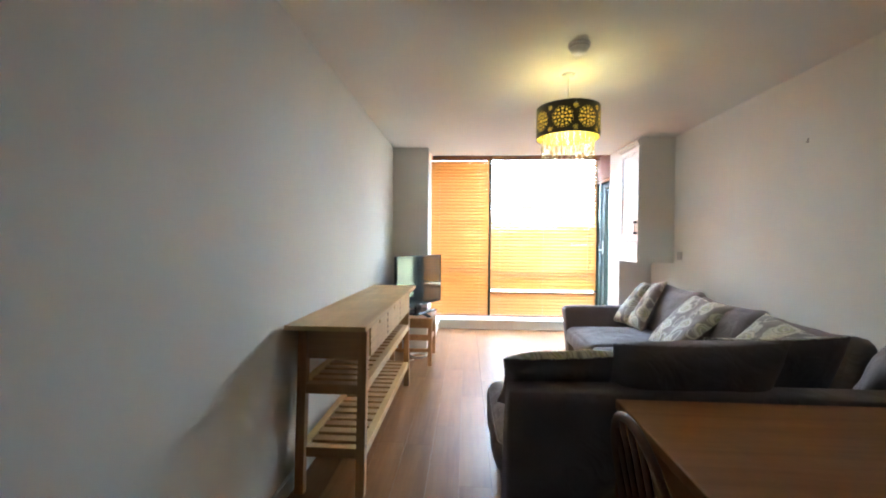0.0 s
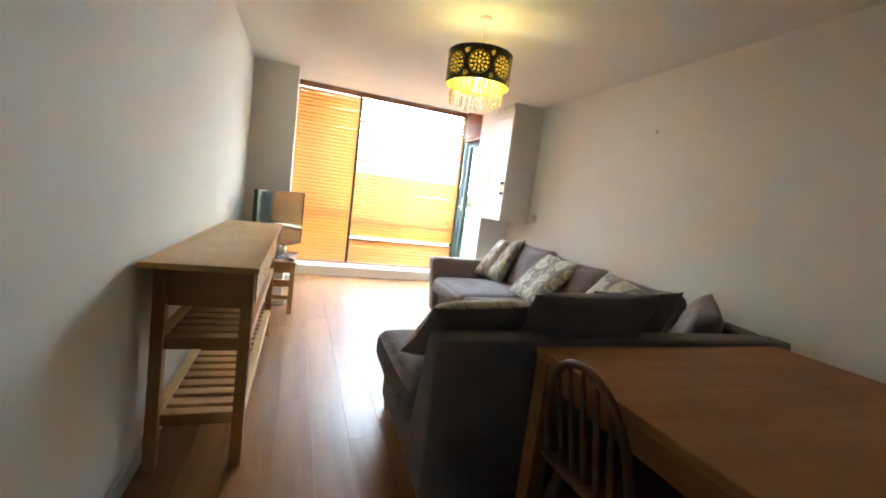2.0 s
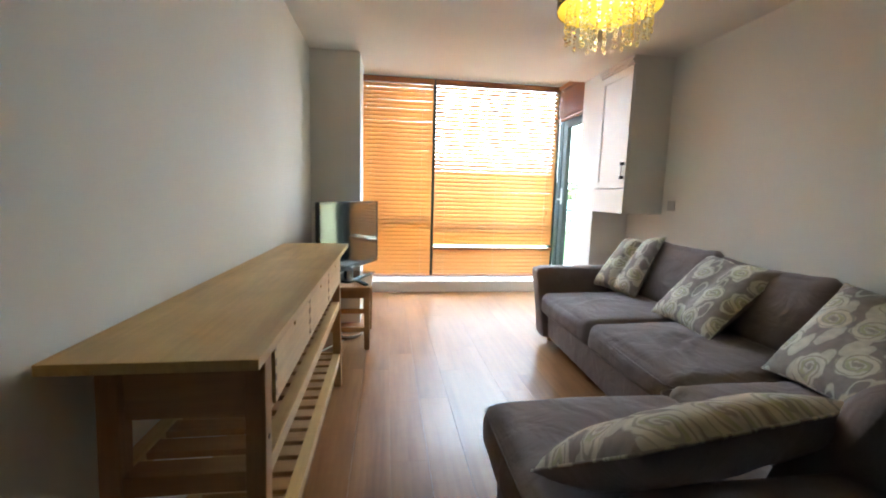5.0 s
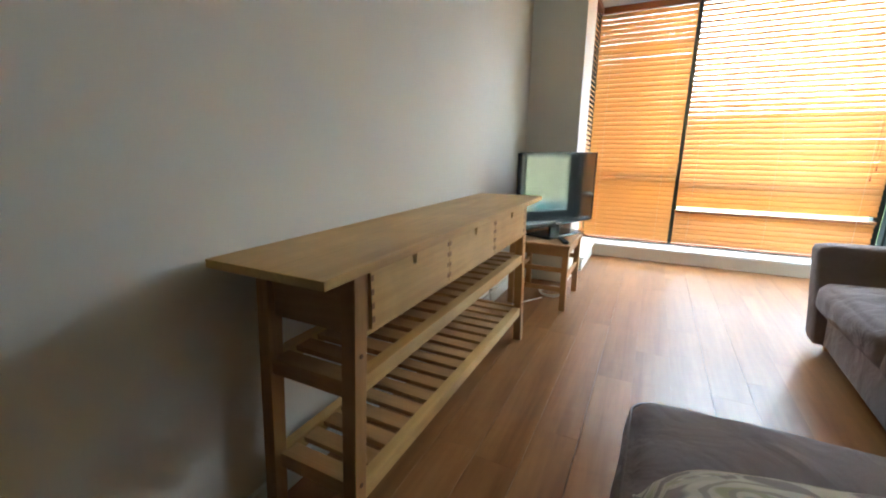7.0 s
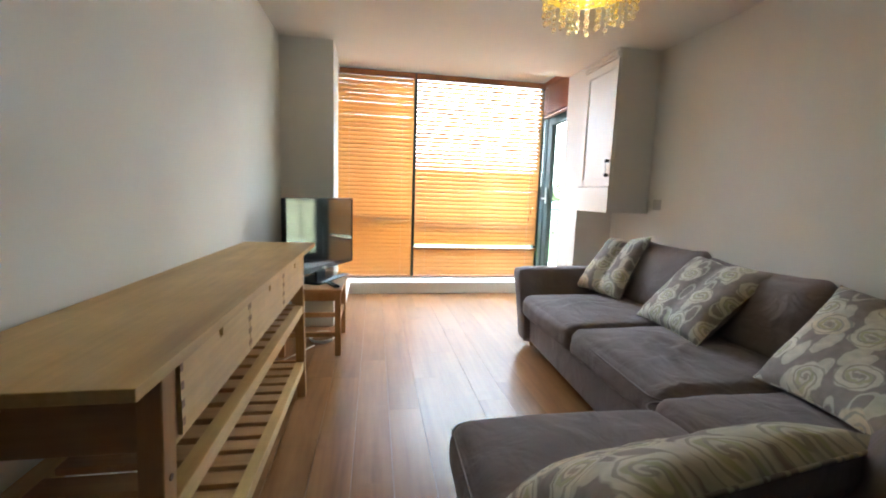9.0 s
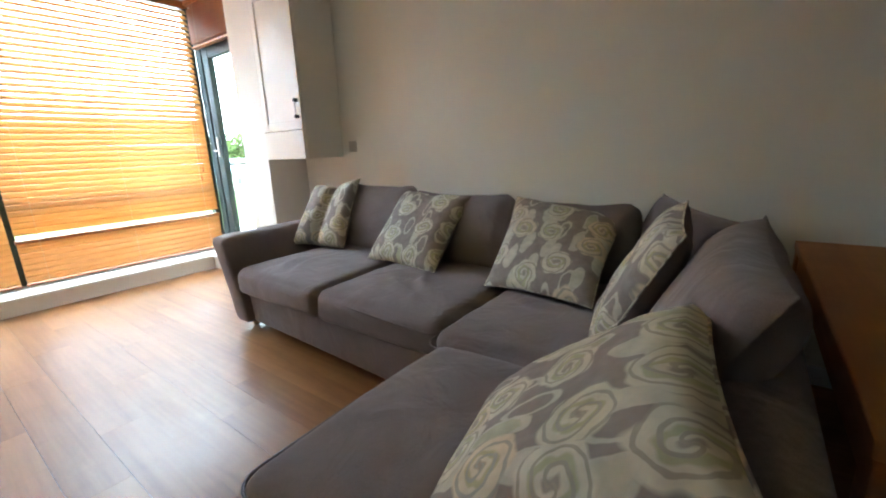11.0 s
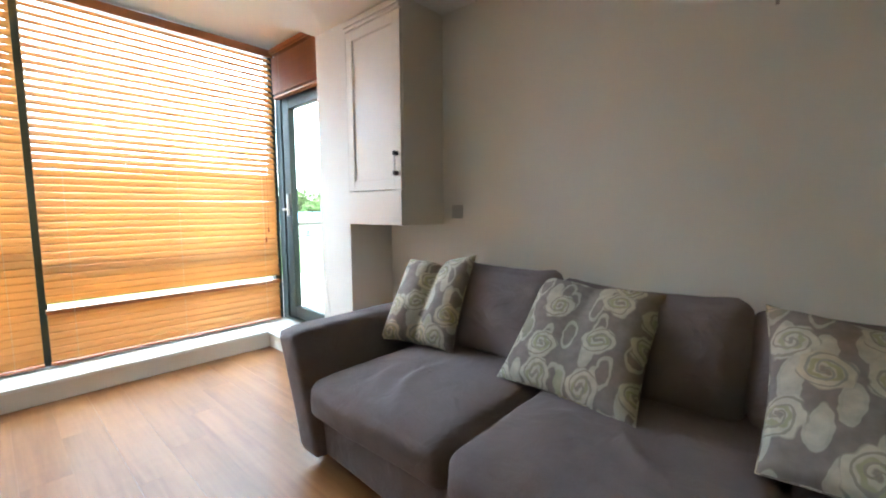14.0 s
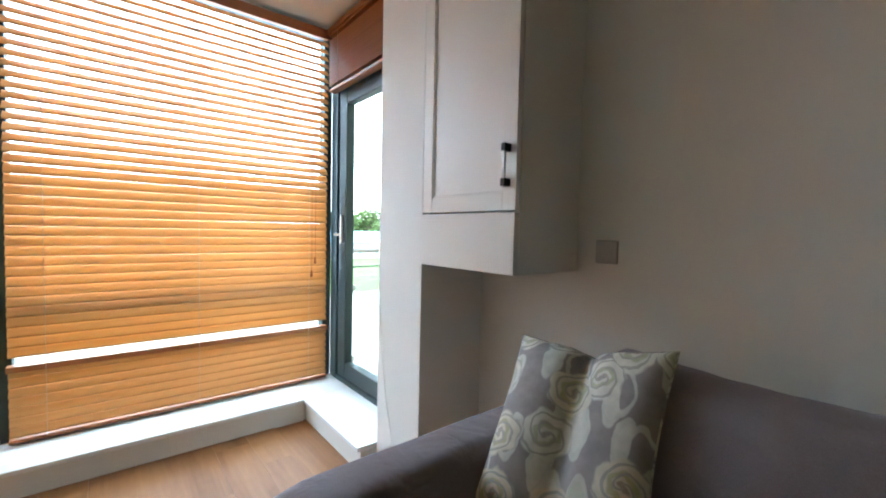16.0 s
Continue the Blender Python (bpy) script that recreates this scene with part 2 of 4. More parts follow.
# ---- mesh helpers ----
def box_bm(x0, x1, y0, y1, z0, z1, bevel=0.0, segments=2):
    bm = bmesh.new()
    bmesh.ops.create_cube(bm, size=1)
    for v in bm.verts:
        v.co = Vector((x0 + (v.co.x + 0.5) * (x1 - x0), y0 + (v.co.y + 0.5) * (y1 - y0), z0 + (v.co.z + 0.5) * (z1 - z0)))
    if bevel:
        bmesh.ops.bevel(bm, geom=bm.edges[:], offset=bevel, segments=segments, profile=0.5, affect="EDGES", clamp_overlap=True)
    return bm


def joined(*bms):
    out = bms[0]
    for b in bms[1:]:
        me = bpy.data.meshes.new("tmp")
        b.to_mesh(me)
        b.free()
        out.from_mesh(me)
        bpy.data.meshes.remove(me)
    return out


def turned(bm, m):
    bmesh.ops.transform(bm, matrix=m, verts=bm.verts[:])
    return bm


def cylinder_bm(radius, depth, segments=24, radius2=None, caps=True):
    bm = bmesh.new()
    bmesh.ops.create_cone(bm, cap_ends=caps, cap_tris=False, segments=segments, radius1=radius, radius2=radius if radius2 is None else radius2, depth=depth)
    return bm


def tube_bm(points, radius, sides=8, closed=False, taper=None):
    """A tube along a line of points."""
    bm = bmesh.new()
    pts = [Vector(p) for p in points]
    n = len(pts)
    rings = []
    ref = Vector((0.13, 0.31, 0.94)).normalized()
    for i, p in enumerate(pts):
        if closed:
            d = (pts[(i + 1) % n] - pts[i - 1]).normalized()
        else:
            d = (pts[min(i + 1, n - 1)] - pts[max(i - 1, 0)]).normalized()
        a = d.cross(ref)
        if a.length < 1e-3:
            a = d.cross(Vector((1, 0, 0)))
        a.normalize()
        b = d.cross(a)
        r = radius * (taper(i / (n - 1)) if taper else 1)
        rings.append([bm.verts.new(p + r * (math.cos(2 * math.pi * k / sides) * a + math.sin(2 * math.pi * k / sides) * b)) for k in range(sides)])
    for i in range(n if closed else n - 1):
        r0, r1 = rings[i], rings[(i + 1) % n]
        for k in range(sides):
            bm.faces.new((r0[k], r0[(k + 1) % sides], r1[(k + 1) % sides], r1[k]))
    if not closed:
        bm.faces.new(rings[0][::-1])
        bm.faces.new(rings[-1])
    bmesh.ops.recalc_face_normals(bm, faces=bm.faces[:])
    return bm


def mesh_of(name, bm, material_, smooth=False):
    me = bpy.data.meshes.new(name)
    bm.to_mesh(me)
    bm.free()
    me.materials.append(material_)
    if smooth:
        me.polygons.foreach_set("use_smooth", [True] * len(me.polygons))
    return me


def part(name, bm, material_, parent, label="", smooth=False, at=None):
    ob = new(name, mesh_of(name, bm, material_, smooth))
    ob.parent = parent
    if at is not None:
        ob.matrix_local = at
    return tagged(ob, label)


def thing(name, label, category, at=None, group=""):
    ob = new(name)
    ob.empty_display_size = 0.1
    if at is not None:
        ob.matrix_world = at
    return tagged(ob, label, category, group)


def setting(name, bm, material_, label="", smooth=False):
    return tagged(new(name, mesh_of(name, bm, material_, smooth)), label, "", "", "structure")


def soft_bm(w, d, h, r, crown=0.02, cuts=10, wrinkle=0.004, seed=0):
    """A stuffed rounded block, centred, base at z = 0; crown swells the top and sides."""
    bm = bmesh.new()
    bmesh.ops.create_cube(bm, size=1)
    bmesh.ops.subdivide_edges(bm, edges=bm.edges[:], cuts=cuts, use_grid_fill=True)
    half = Vector((w / 2, d / 2, h / 2))
    for v in bm.verts:
        u = v.co * 2
        p = Vector((u.x * half.x, u.y * half.y, u.z * half.z))
        q = Vector([max(-half[i] + r, min(half[i] - r, p[i])) for i in range(3)])
        off = p - q
        if off.length > 1e-6:
            p = q + off.normalized() * r
        sx, sy, sz = (1 - u.x ** 2), (1 - u.y ** 2), (1 - u.z ** 2)
        p.z += crown * sx ** 0.6 * sy ** 0.6 * (1 if u.z > 0 else -0.15) * abs(u.z)
        p.x += crown * 0.6 * sy * sz * u.x
        p.y += crown * 0.6 * sx * sz * u.y
        k = noise.noise(Vector((p.x * 4 + seed, p.y * 4, p.z * 4))) + 0.5 * noise.noise(Vector((p.x * 11, p.y * 11 + seed, p.z * 11)))
        p += p.normalized() * wrinkle * k
        p.z += h / 2
        v.co = p
    return bm


def pillow_bm(w, h, thick, n=22, seed=0, fold=0.0, wrinkle=0.006):
    """A scatter cushion in the local x-y plane, with pinched corners."""
    bm = bmesh.new()
    sides = []
    for s in (1, -1):
        grid = []
        for i in range(n + 1):
            row = []
            for j in range(n + 1):
                u, v = 2 * i / n - 1, 2 * j / n - 1
                inset = 1 - 0.075 * (1 - v * v) * abs(u) ** 3
                inset2 = 1 - 0.075 * (1 - u * u) * abs(v) ** 3
                x, y = u * w / 2 * inset, v * h / 2 * inset2
                puff = ((1 - u ** 4) * (1 - v ** 4)) ** 0.55
                z = s * thick / 2 * puff
                k = noise.noise(Vector((x * 6 + seed, y * 6, s * 2.0))) + 0.6 * noise.noise(Vector((x * 16, y * 16 + seed, s)))
                z += wrinkle * k * puff + s * 0.002
                if fold:
                    z -= fold * math.exp(-(u / 0.16) ** 2) * (0.6 + 0.4 * v)
                    z += fold * 0.5 * abs(u)
                row.append(bm.verts.new((x, y, z)))
            grid.append(row)
        sides.append(grid)
        for i in range(n):
            for j in range(n):
                f = (grid[i][j], grid[i + 1][j], grid[i + 1][j + 1], grid[i][j + 1])
                bm.faces.new(f if s > 0 else f[::-1]).material_index = 0 if s > 0 else 1
    a, b = sides
    rim = [(i, 0) for i in range(n)] + [(n, j) for j in range(n)] + [(i, n) for i in range(n, 0, -1)] + [(0, j) for j in range(n, 0, -1)]
    for k, (i, j) in enumerate(rim):
        i2, j2 = rim[(k + 1) % len(rim)]
        bm.faces.new((b[i][j], b[i2][j2], a[i2][j2], a[i][j]))
    bmesh.ops.recalc_face_normals(bm, faces=bm.faces[:])
    return bm


def frame_of(centre, right, up):
    """A pose from its centre, its x-axis and roughly its y-axis."""
    x = Vector(right).normalized()
    z = x.cross(Vector(up)).normalized()
    y = z.cross(x)
    m = Matrix((x, y, z)).transposed().to_4x4()
    m.translation = centre
    return m


# ---- the room ----
W, H, BACK, EDGE = 3.06, 2.4, -8.4, 0.44
BAY_L, BAY_R, BAY_Y, BAY_H = 0.27, 2.90, 1.52, 2.62

floor = setting("floor", box_bm(-0.3, 3.3, BACK - 0.2, 1.72, -0.2, -0.012), FLOORING, "reddish oak laminate floor boards")
setting("wall_left", box_bm(-0.2, 0, BACK, 0.0, -0.012, H), WALL, "plain white painted wall")
setting("wall_right", box_bm(W, W + 0.2, BACK, 0.08, -0.012, H), WALL, "plain white painted wall")
# Unseen closing wall, set far back to cut the light it bounces.
setting("wall_back", box_bm(-0.2, W + 0.2, BACK - 0.2, BACK, -0.012, H), WALL, "plain white painted wall")
setting("pier_left", box_bm(-0.2, 0.425, 0.0, EDGE, -0.012, H, 0.003), WALL, "white painted wall pier beside the bay")
setting("pier_right", box_bm(2.69, W + 0.2, 0.08, EDGE, -0.012, H, 0.003), WALL, "white painted wall pier beside the balcony door")
setting("ceiling", box_bm(-0.2, W + 0.2, BACK - 0.2, EDGE, H, H + 0.5), CEILING, "white painted ceiling")
setting("bay_ceiling", box_bm(0.0, 3.2, EDGE, 1.75, BAY_H, BAY_H + 0.28), CEILING, "white painted ceiling of the bay")
setting("bay_wall_left", box_bm(BAY_L - 0.10, BAY_L, EDGE, 1.62, 2.5, BAY_H), WALL, "strip of wall above the side window")
setting("ledge_front", box_bm(BAY_L, BAY_R + 0.05, 1.185, 1.62, -0.012, 0.115), WALL, "white painted upstand under the window")
setting("ledge_left", box_bm(BAY_L - 0.05, 0.48, EDGE, 1.185, -0.012, 0.115), WALL, "white painted upstand under the side window")
setting("ledge_right", box_bm(2.602, BAY_R + 0.06, EDGE, 1.185, -0.012, 0.115), WALL, "white painted upstand under the balcony door")
setting("window_sill_front", box_bm(BAY_L, BAY_R + 0.05, 1.165, 1.62, 0.115, 0.138, 0.004), GLOSS_WHITE, "white gloss window sill board")
setting("window_sill_left", box_bm(BAY_L - 0.05, 0.50, EDGE, 1.165, 0.115, 0.138, 0.004), GLOSS_WHITE, "white gloss window sill board")
setting("window_sill_right", box_bm(2.582, BAY_R + 0.06, EDGE, 1.165, 0.115, 0.138, 0.004), GLOSS_WHITE, "white gloss door sill board")


def skirting(name, x0, x1, y0, y1):
    setting(name, box_bm(x0, x1, y0, y1, 0, 0.09, 0.004), GLOSS_WHITE, "white painted skirting board")


skirting("baseboard_left", 0.0, 0.016, BACK, -0.016)
skirting("baseboard_right", W - 0.016, W, BACK, 0.064)
skirting("baseboard_pier_left", 0.0, 0.425, -0.016, 0.0)
skirting("baseboard_pier_right", 2.69, W, 0.064, 0.08)

# ---- bay window ----
def window(name, label):
    return tagged(new(name), label, "window", "", "structure")


win = window("window_1", "tall dark green framed bay window behind blinds")
part("window_frame", joined(
    box_bm(BAY_L, 0.33, 1.50, 1.58, 0.138, BAY_H), box_bm(2.84, BAY_R, 1.50, 1.58, 0.138, BAY_H),
    box_bm(0.33, 2.84, 1.50, 1.58, 0.138, 0.19), box_bm(0.33, 2.84, 1.50, 1.58, 2.56, BAY_H)), FRAME_GREEN, win)
part("mullion", box_bm(1.205, 1.265, 1.497, 1.583, 0.19, 2.56, 0.004), FRAME_GREEN, win)
part("transom", box_bm(0.33, 1.205, 1.503, 1.577, 0.84, 0.92, 0.004), FRAME_GREEN, win)
part("transom", box_bm(1.265, 2.84, 1.503, 1.577, 0.76, 0.84, 0.004), FRAME_GREEN, win)
for x0, x1 in ((0.33, 1.205), (1.265, 2.84)):
    pane = part("pane", box_bm(x0, x1, 1.537, 1.543, 0.19, 2.56), GLASS, win, "clear window glass")
    pane.visible_shadow = False

side = window("window_2", "narrow side window of the bay behind a blind")
part("window_frame", joined(
    box_bm(BAY_L - 0.08, BAY_L - 0.005, EDGE, 0.50, 0.138, 2.5), box_bm(BAY_L - 0.08, BAY_L - 0.005, 1.44, 1.58, 0.138, 2.5),
    box_bm(BAY_L - 0.08, BAY_L - 0.005, 0.50, 1.44, 0.138, 0.19), box_bm(BAY_L - 0.08, BAY_L - 0.005, 0.50, 1.44, 2.44, 2.5)), FRAME_GREEN, side)
pane = part("pane", box_bm(BAY_L - 0.045, BAY_L - 0.039, 0.50, 1.44, 0.19, 2.44), GLASS, side, "clear window glass")
pane.visible_shadow = False

# balcony door in the return of the bay
door = tagged(new("door_1"), "dark green glazed balcony door, closed", "door", "", "structure")
DX = 2.90
part("door_frame", joined(
    box_bm(DX, DX + 0.09, 1.40, 1.50, 0.138, 2.25, 0.004), box_bm(DX, DX + 0.09, EDGE, 0.48, 0.138, 2.25, 0.004),
    box_bm(DX, DX + 0.09, 0.48, 1.40, 2.19, 2.25, 0.004), box_bm(DX, DX + 0.09, 0.48, 1.40, 0.138, 0.17, 0.004)), FRAME_GREEN, door)
leaf = part("door_leaf", joined(
    box_bm(DX + 0.012, DX + 0.075, 1.28, 1.395, 0.175, 2.185, 0.006), box_bm(DX + 0.012, DX + 0.075, 0.485, 0.59, 0.175, 2.185, 0.006),
    box_bm(DX + 0.012, DX + 0.075, 0.59, 1.28, 2.08, 2.185, 0.006), box_bm(DX + 0.012, DX + 0.075, 0.59, 1.28, 0.175, 0.28, 0.006)), FRAME_GREEN, door)
pane = part("pane", box_bm(DX + 0.04, DX + 0.046, 0.59, 1.28, 0.28, 2.08), GLASS, door, "clear door glass")
pane.visible_shadow = False
handle = part("door_handle", joined(
    box_bm(DX - 0.002, DX + 0.012, 1.325, 1.350, 1.12, 1.32, 0.005), box_bm(DX - 0.045, DX, 1.33, 1.345, 1.175, 1.19, 0.004),
    box_bm(DX - 0.05, DX - 0.036, 1.23, 1.345, 1.173, 1.192, 0.005)), STEEL, door, "chrome lever handle")
setting("wall_above_door", box_bm(DX, DX + 0.12, EDGE, 1.62, 2.25, BAY_H), WALL, "strip of wall above the balcony door")


# ---- venetian blinds ----
def blind(name, label, width, top, bottom, tilt, m, gap=None, pitch=0.049, stack=0, open_tilt=None):
    """Runs along local x, its room side towards local -y; the upper slats lie at open_tilt, the lower ones at tilt."""
    ob = thing(name, label, "blind", m, "wooden blinds in the bay")
    part("headrail", box_bm(0, width, -0.028, 0.028, top - 0.045, top, 0.003), PELMET, ob)
    part("valance", box_bm(-0.004, width + 0.004, -0.042, -0.030, top - (0.034 if stack else 0.062), top + 0.002, 0.003), PELMET, ob)
    slat = bmesh.new()
    n = 6
    rows = []
    for face in (0.0014, -0.0014):
        row = []
        for i in range(n + 1):
            u = i / n - 0.5
            y, z = u * 0.058, 0.0035 * (1 - 4 * u * u) + face
            row.append((slat.verts.new((0.006, y, z)), slat.verts.new((width - 0.006, y, z))))
        rows.append(row)
    up, lo = rows
    for i in range(n):
        slat.faces.new((up[i][0], up[i][1], up[i + 1][1], up[i + 1][0]))
        slat.faces.new((lo[i][0], lo[i + 1][0], lo[i + 1][1], lo[i][1]))
    for i in (0, n):
        slat.faces.new((up[i][0], lo[i][0], lo[i][1], up[i][1]))
    bmesh.ops.recalc_face_normals(slat, faces=slat.faces[:])
    me = mesh_of("slat", slat, PELMET if stack else SLAT, True)
    zs = []
    z = top - 0.085
    if stack:
        zs = [top - 0.078 - 0.0078 * i for i in range(stack)]
    else:
        while z > bottom + 0.035:
            if not (gap and gap[0] < z < gap[1]):
                zs.append(z)
            z -= pitch
    rng = random.Random(len(zs))
    for z in zs:
        s = new("slat", me)
        s.parent = ob
        k = max(0.0, min(1.0, (z - 1.35) / 0.40))
        angle = tilt if open_tilt is None else tilt + (open_tilt - tilt) * k * k * (3 - 2 * k)
        s.matrix_local = pose(0, 0, z, 0 if stack else angle + rng.uniform(-1.5, 1.5), rng.uniform(-0.08, 0.08), 0)
    low = zs[-1] - 0.03 if stack else bottom + 0.012
    part("bottom_rail", box_bm(0.004, width - 0.004, -0.026, 0.026, low - 0.010, low + 0.008, 0.003), PELMET, ob)
    if gap:
        part("middle_rail", box_bm(0.0, width, -0.027, 0.024, gap[0] - 0.022, gap[0] + 0.008, 0.003), PELMET, ob)
    for x in ([0.14, width - 0.14] if width < 1.2 else [0.14, width / 2, width - 0.14]):
        part("ladder_cord", joined(tube_bm([(x, -0.030, top - 0.05), (x, -0.030, low)], 0.0012, 5), tube_bm([(x, 0.030, top - 0.05), (x, 0.030, low)], 0.0012, 5)), CORD, ob)
    return ob


TILT = 59
blind("venetian_blind", "orange wooden slatted blind lowered over the narrow pane", 0.90, 2.59, 0.15, 64, pose(0.325, 1.455, 0))
b2 = blind("venetian_blind", "orange wooden slatted blind lowered, with a bright gap low down", 1.60, 2.59, 0.15, TILT, pose(1.25, 1.455, 0), gap=(0.52, 0.575), open_tilt=46)
part("pull_cord", joined(tube_bm([(1.50, -0.04, 2.50), (1.50, -0.04, 1.02)], 0.0015, 5), turned(cylinder_bm(0.009, 0.045, 10, 0.005), pose(1.50, -0.04, 1.0)),
     tube_bm([(1.475, -0.04, 2.50), (1.475, -0.04, 0.93)], 0.0015, 5), turned(cylinder_bm(0.009, 0.045, 10, 0.005), pose(1.475, -0.04, 0.91))), PELMET, b2, "brown cord with wooden tassels")
blind("venetian_blind", "orange wooden slatted blind lowered over the side window", 0.93, 2.59, 0.15, 51, pose(0.315, 0.475, 0, 0, 0, 90))
blind("venetian_blind", "brown wooden blind drawn up above the balcony door", 0.93, 2.59, 0.15, TILT, pose(2.862, 1.41, 0, 0, 0, -90), stack=40)

# ---- wall cupboard ----
cup = thing("wall_cupboard", "cream wall cupboard with a panelled door beside the bay", "cupboard")
CX, CY0, CY1, CZ = 2.688, -0.445, 0.077, 1.080
part("side_panel", box_bm(CX + 0.022, W - 0.002, CY0, CY0 + 0.018, CZ, H - 0.004), CUPBOARD, cup)
part("side_panel", box_bm(CX + 0.022, W - 0.002, CY1 - 0.018, CY1, CZ + 0.018, H - 0.004), CUPBOARD, cup)
part("bottom_panel", box_bm(CX + 0.022, W - 0.002, CY0 + 0.018, CY1, CZ, CZ + 0.0175), CUPBOARD, cup)
part("back_panel", box_bm(W - 0.014, W - 0.004, CY0 + 0.018, CY1 - 0.018, CZ + 0.018, H - 0.004), CUPBOARD, cup)
part("lower_panel", box_bm(CX - 0.004, CX + 0.021, CY0, CY1 + 0.002, CZ, CZ + 0.213, 0.002), CUPBOARD, cup)
part("top_panel", box_bm(CX, CX + 0.021, CY0, CY1 + 0.002, 2.325, H - 0.004, 0.002), CUPBOARD, cup)
part("cornice", joined(box_bm(CX - 0.022, CX - 0.001, CY0 - 0.004, CY1 + 0.002, 2.345, 2.372, 0.004), box_bm(CX - 0.010, CX - 0.001, CY0 - 0.002, CY1 + 0.002, 2.325, 2.3445, 0.003)), CUPBOARD, cup, "moulded cornice strip")
DZ0, DZ1, RAIL = CZ + 0.219, 2.320, 0.062
cdoor = part("door", joined(
    box_bm(CX, CX + 0.020, CY0 + 0.002, CY0 + RAIL, DZ0, DZ1, 0.002), box_bm(CX, CX + 0.020, CY1 - RAIL, CY1, DZ0, DZ1, 0.002),
    box_bm(CX, CX + 0.020, CY0 + RAIL, CY1 - RAIL, DZ0, DZ0 + RAIL, 0.002), box_bm(CX, CX + 0.020, CY0 + RAIL, CY1 - RAIL, DZ1 - RAIL, DZ1, 0.002)), CUPBOARD, cup)
part("door_panel", box_bm(CX + 0.009, CX + 0.019, CY0 + RAIL - 0.002, CY1 - RAIL + 0.002, DZ0 + RAIL - 0.002, DZ1 - RAIL + 0.002), CUPBOARD, cdoor)
part("panel_bead", joined(
    box_bm(CX + 0.003, CX + 0.0088, CY0 + RAIL, CY0 + RAIL + 0.007, DZ0 + RAIL, DZ1 - RAIL, 0.002), box_bm(CX + 0.003, CX + 0.0088, CY1 - RAIL - 0.007, CY1 - RAIL, DZ0 + RAIL, DZ1 - RAIL, 0.002),
    box_bm(CX + 0.003, CX + 0.0088, CY0 + RAIL + 0.007, CY1 - RAIL - 0.007, DZ0 + RAIL, DZ0 + RAIL + 0.007, 0.002),
    box_bm(CX + 0.003, CX + 0.0088, CY0 + RAIL + 0.007, CY1 - RAIL - 0.007, DZ1 - RAIL - 0.007, DZ1 - RAIL, 0.002)), CUPBOARD, cdoor)
HY = CY0 + 0.034
handle = part("handle", box_bm(CX - 0.032, CX - 0.022, HY - 0.006, HY + 0.006, 1.375, 1.525, 0.003), STEEL, cdoor, "small steel bow handle")
for z in (1.392, 1.508):
    part("handle_post", box_bm(CX - 0.034, CX - 0.0005, HY - 0.009, HY + 0.009, z - 0.013, z + 0.013, 0.002), DARK_METAL, handle, "dark square handle post")

# ---- sofa ----
sofa = thing("corner_sofa", "taupe fabric corner sofa with chaise and loose cushions", "sofa")
part("base", joined(box_bm(1.905, 3.02, -3.27, -0.56, 0.06, 0.28, 0.02, 3), box_bm(1.08, 1.905, -3.27, -2.42, 0.06, 0.28, 0.02, 3)), TAUPE, sofa, "", True)


def seat_cushion(x0, x1, y0, y1, z0, z1, seed, crown=0.03, r=0.055, creases=()):
    """creases: middle (x, y), heading in degrees, half length and height of pulled folds on the top."""
    w, d = x1 - x0, y1 - y0
    body = soft_bm(w, d, z1 - z0, r, crown, 40, 0.011, seed)
    for v in body.verts:
        if v.co.z < (z1 - z0) * 0.7:
            continue
        for cx, cy, turn, half, high in creases:
            dx, dy = v.co.x + (x0 + x1) / 2 - cx, v.co.y + (y0 + y1) / 2 - cy
            a, b = dx * math.cos(radians(turn)) + dy * math.sin(radians(turn)), dy * math.cos(radians(turn)) - dx * math.sin(radians(turn))
            b += 0.25 * a * a / half
            v.co.z += high * math.exp(-(a / half) ** 2) * (math.exp(-(b / 0.022) ** 2) - 0.7 * math.exp(-((b - 0.045) / 0.025) ** 2))
    part("seat_cushion", body, TAUPE, sofa, "", True, pose((x0 + x1) / 2, (y0 + y1) / 2, z0))
    drop = 0.032
    rc = math.sqrt(r * r - (r - drop) ** 2)
    hx, hy = w / 2 - r, d / 2 - r
    loop = []
    for sx, sy, a0 in ((1, 1, 0), (-1, 1, 90), (-1, -1, 180), (1, -1, 270)):
        for k in range(5):
            a = radians(a0 + k * 22.5)
            loop.append((sx * hx + rc * math.cos(a), sy * hy + rc * math.sin(a)))
        nx, ny = {0: (-1, 1), 90: (-1, -1), 180: (1, -1), 270: (1, 1)}[a0]
        end = loop[-1]
        start = (nx * hx + rc * (0, -1, 0, 1)[a0 // 90], ny * hy + rc * (1, 0, -1, 0)[a0 // 90])
        loop += [(end[0] + (start[0] - end[0]) * k / 9, end[1] + (start[1] - end[1]) * k / 9) for k in range(1, 9)]
    line = []
    for x, y in loop:
        u, v = x / (w / 2), y / (d / 2)
        swell = crown * 0.6 * 0.62
        line.append(((x0 + x1) / 2 + x + swell * max(0.0, 1 - v * v) * u + 0.002 * u, (y0 + y1) / 2 + y + swell * max(0.0, 1 - u * u) * v + 0.002 * v, z1 - drop))
    part("piping", tube_bm(line, 0.0045, 6, True), TAUPE_PIPE, sofa, "", True)


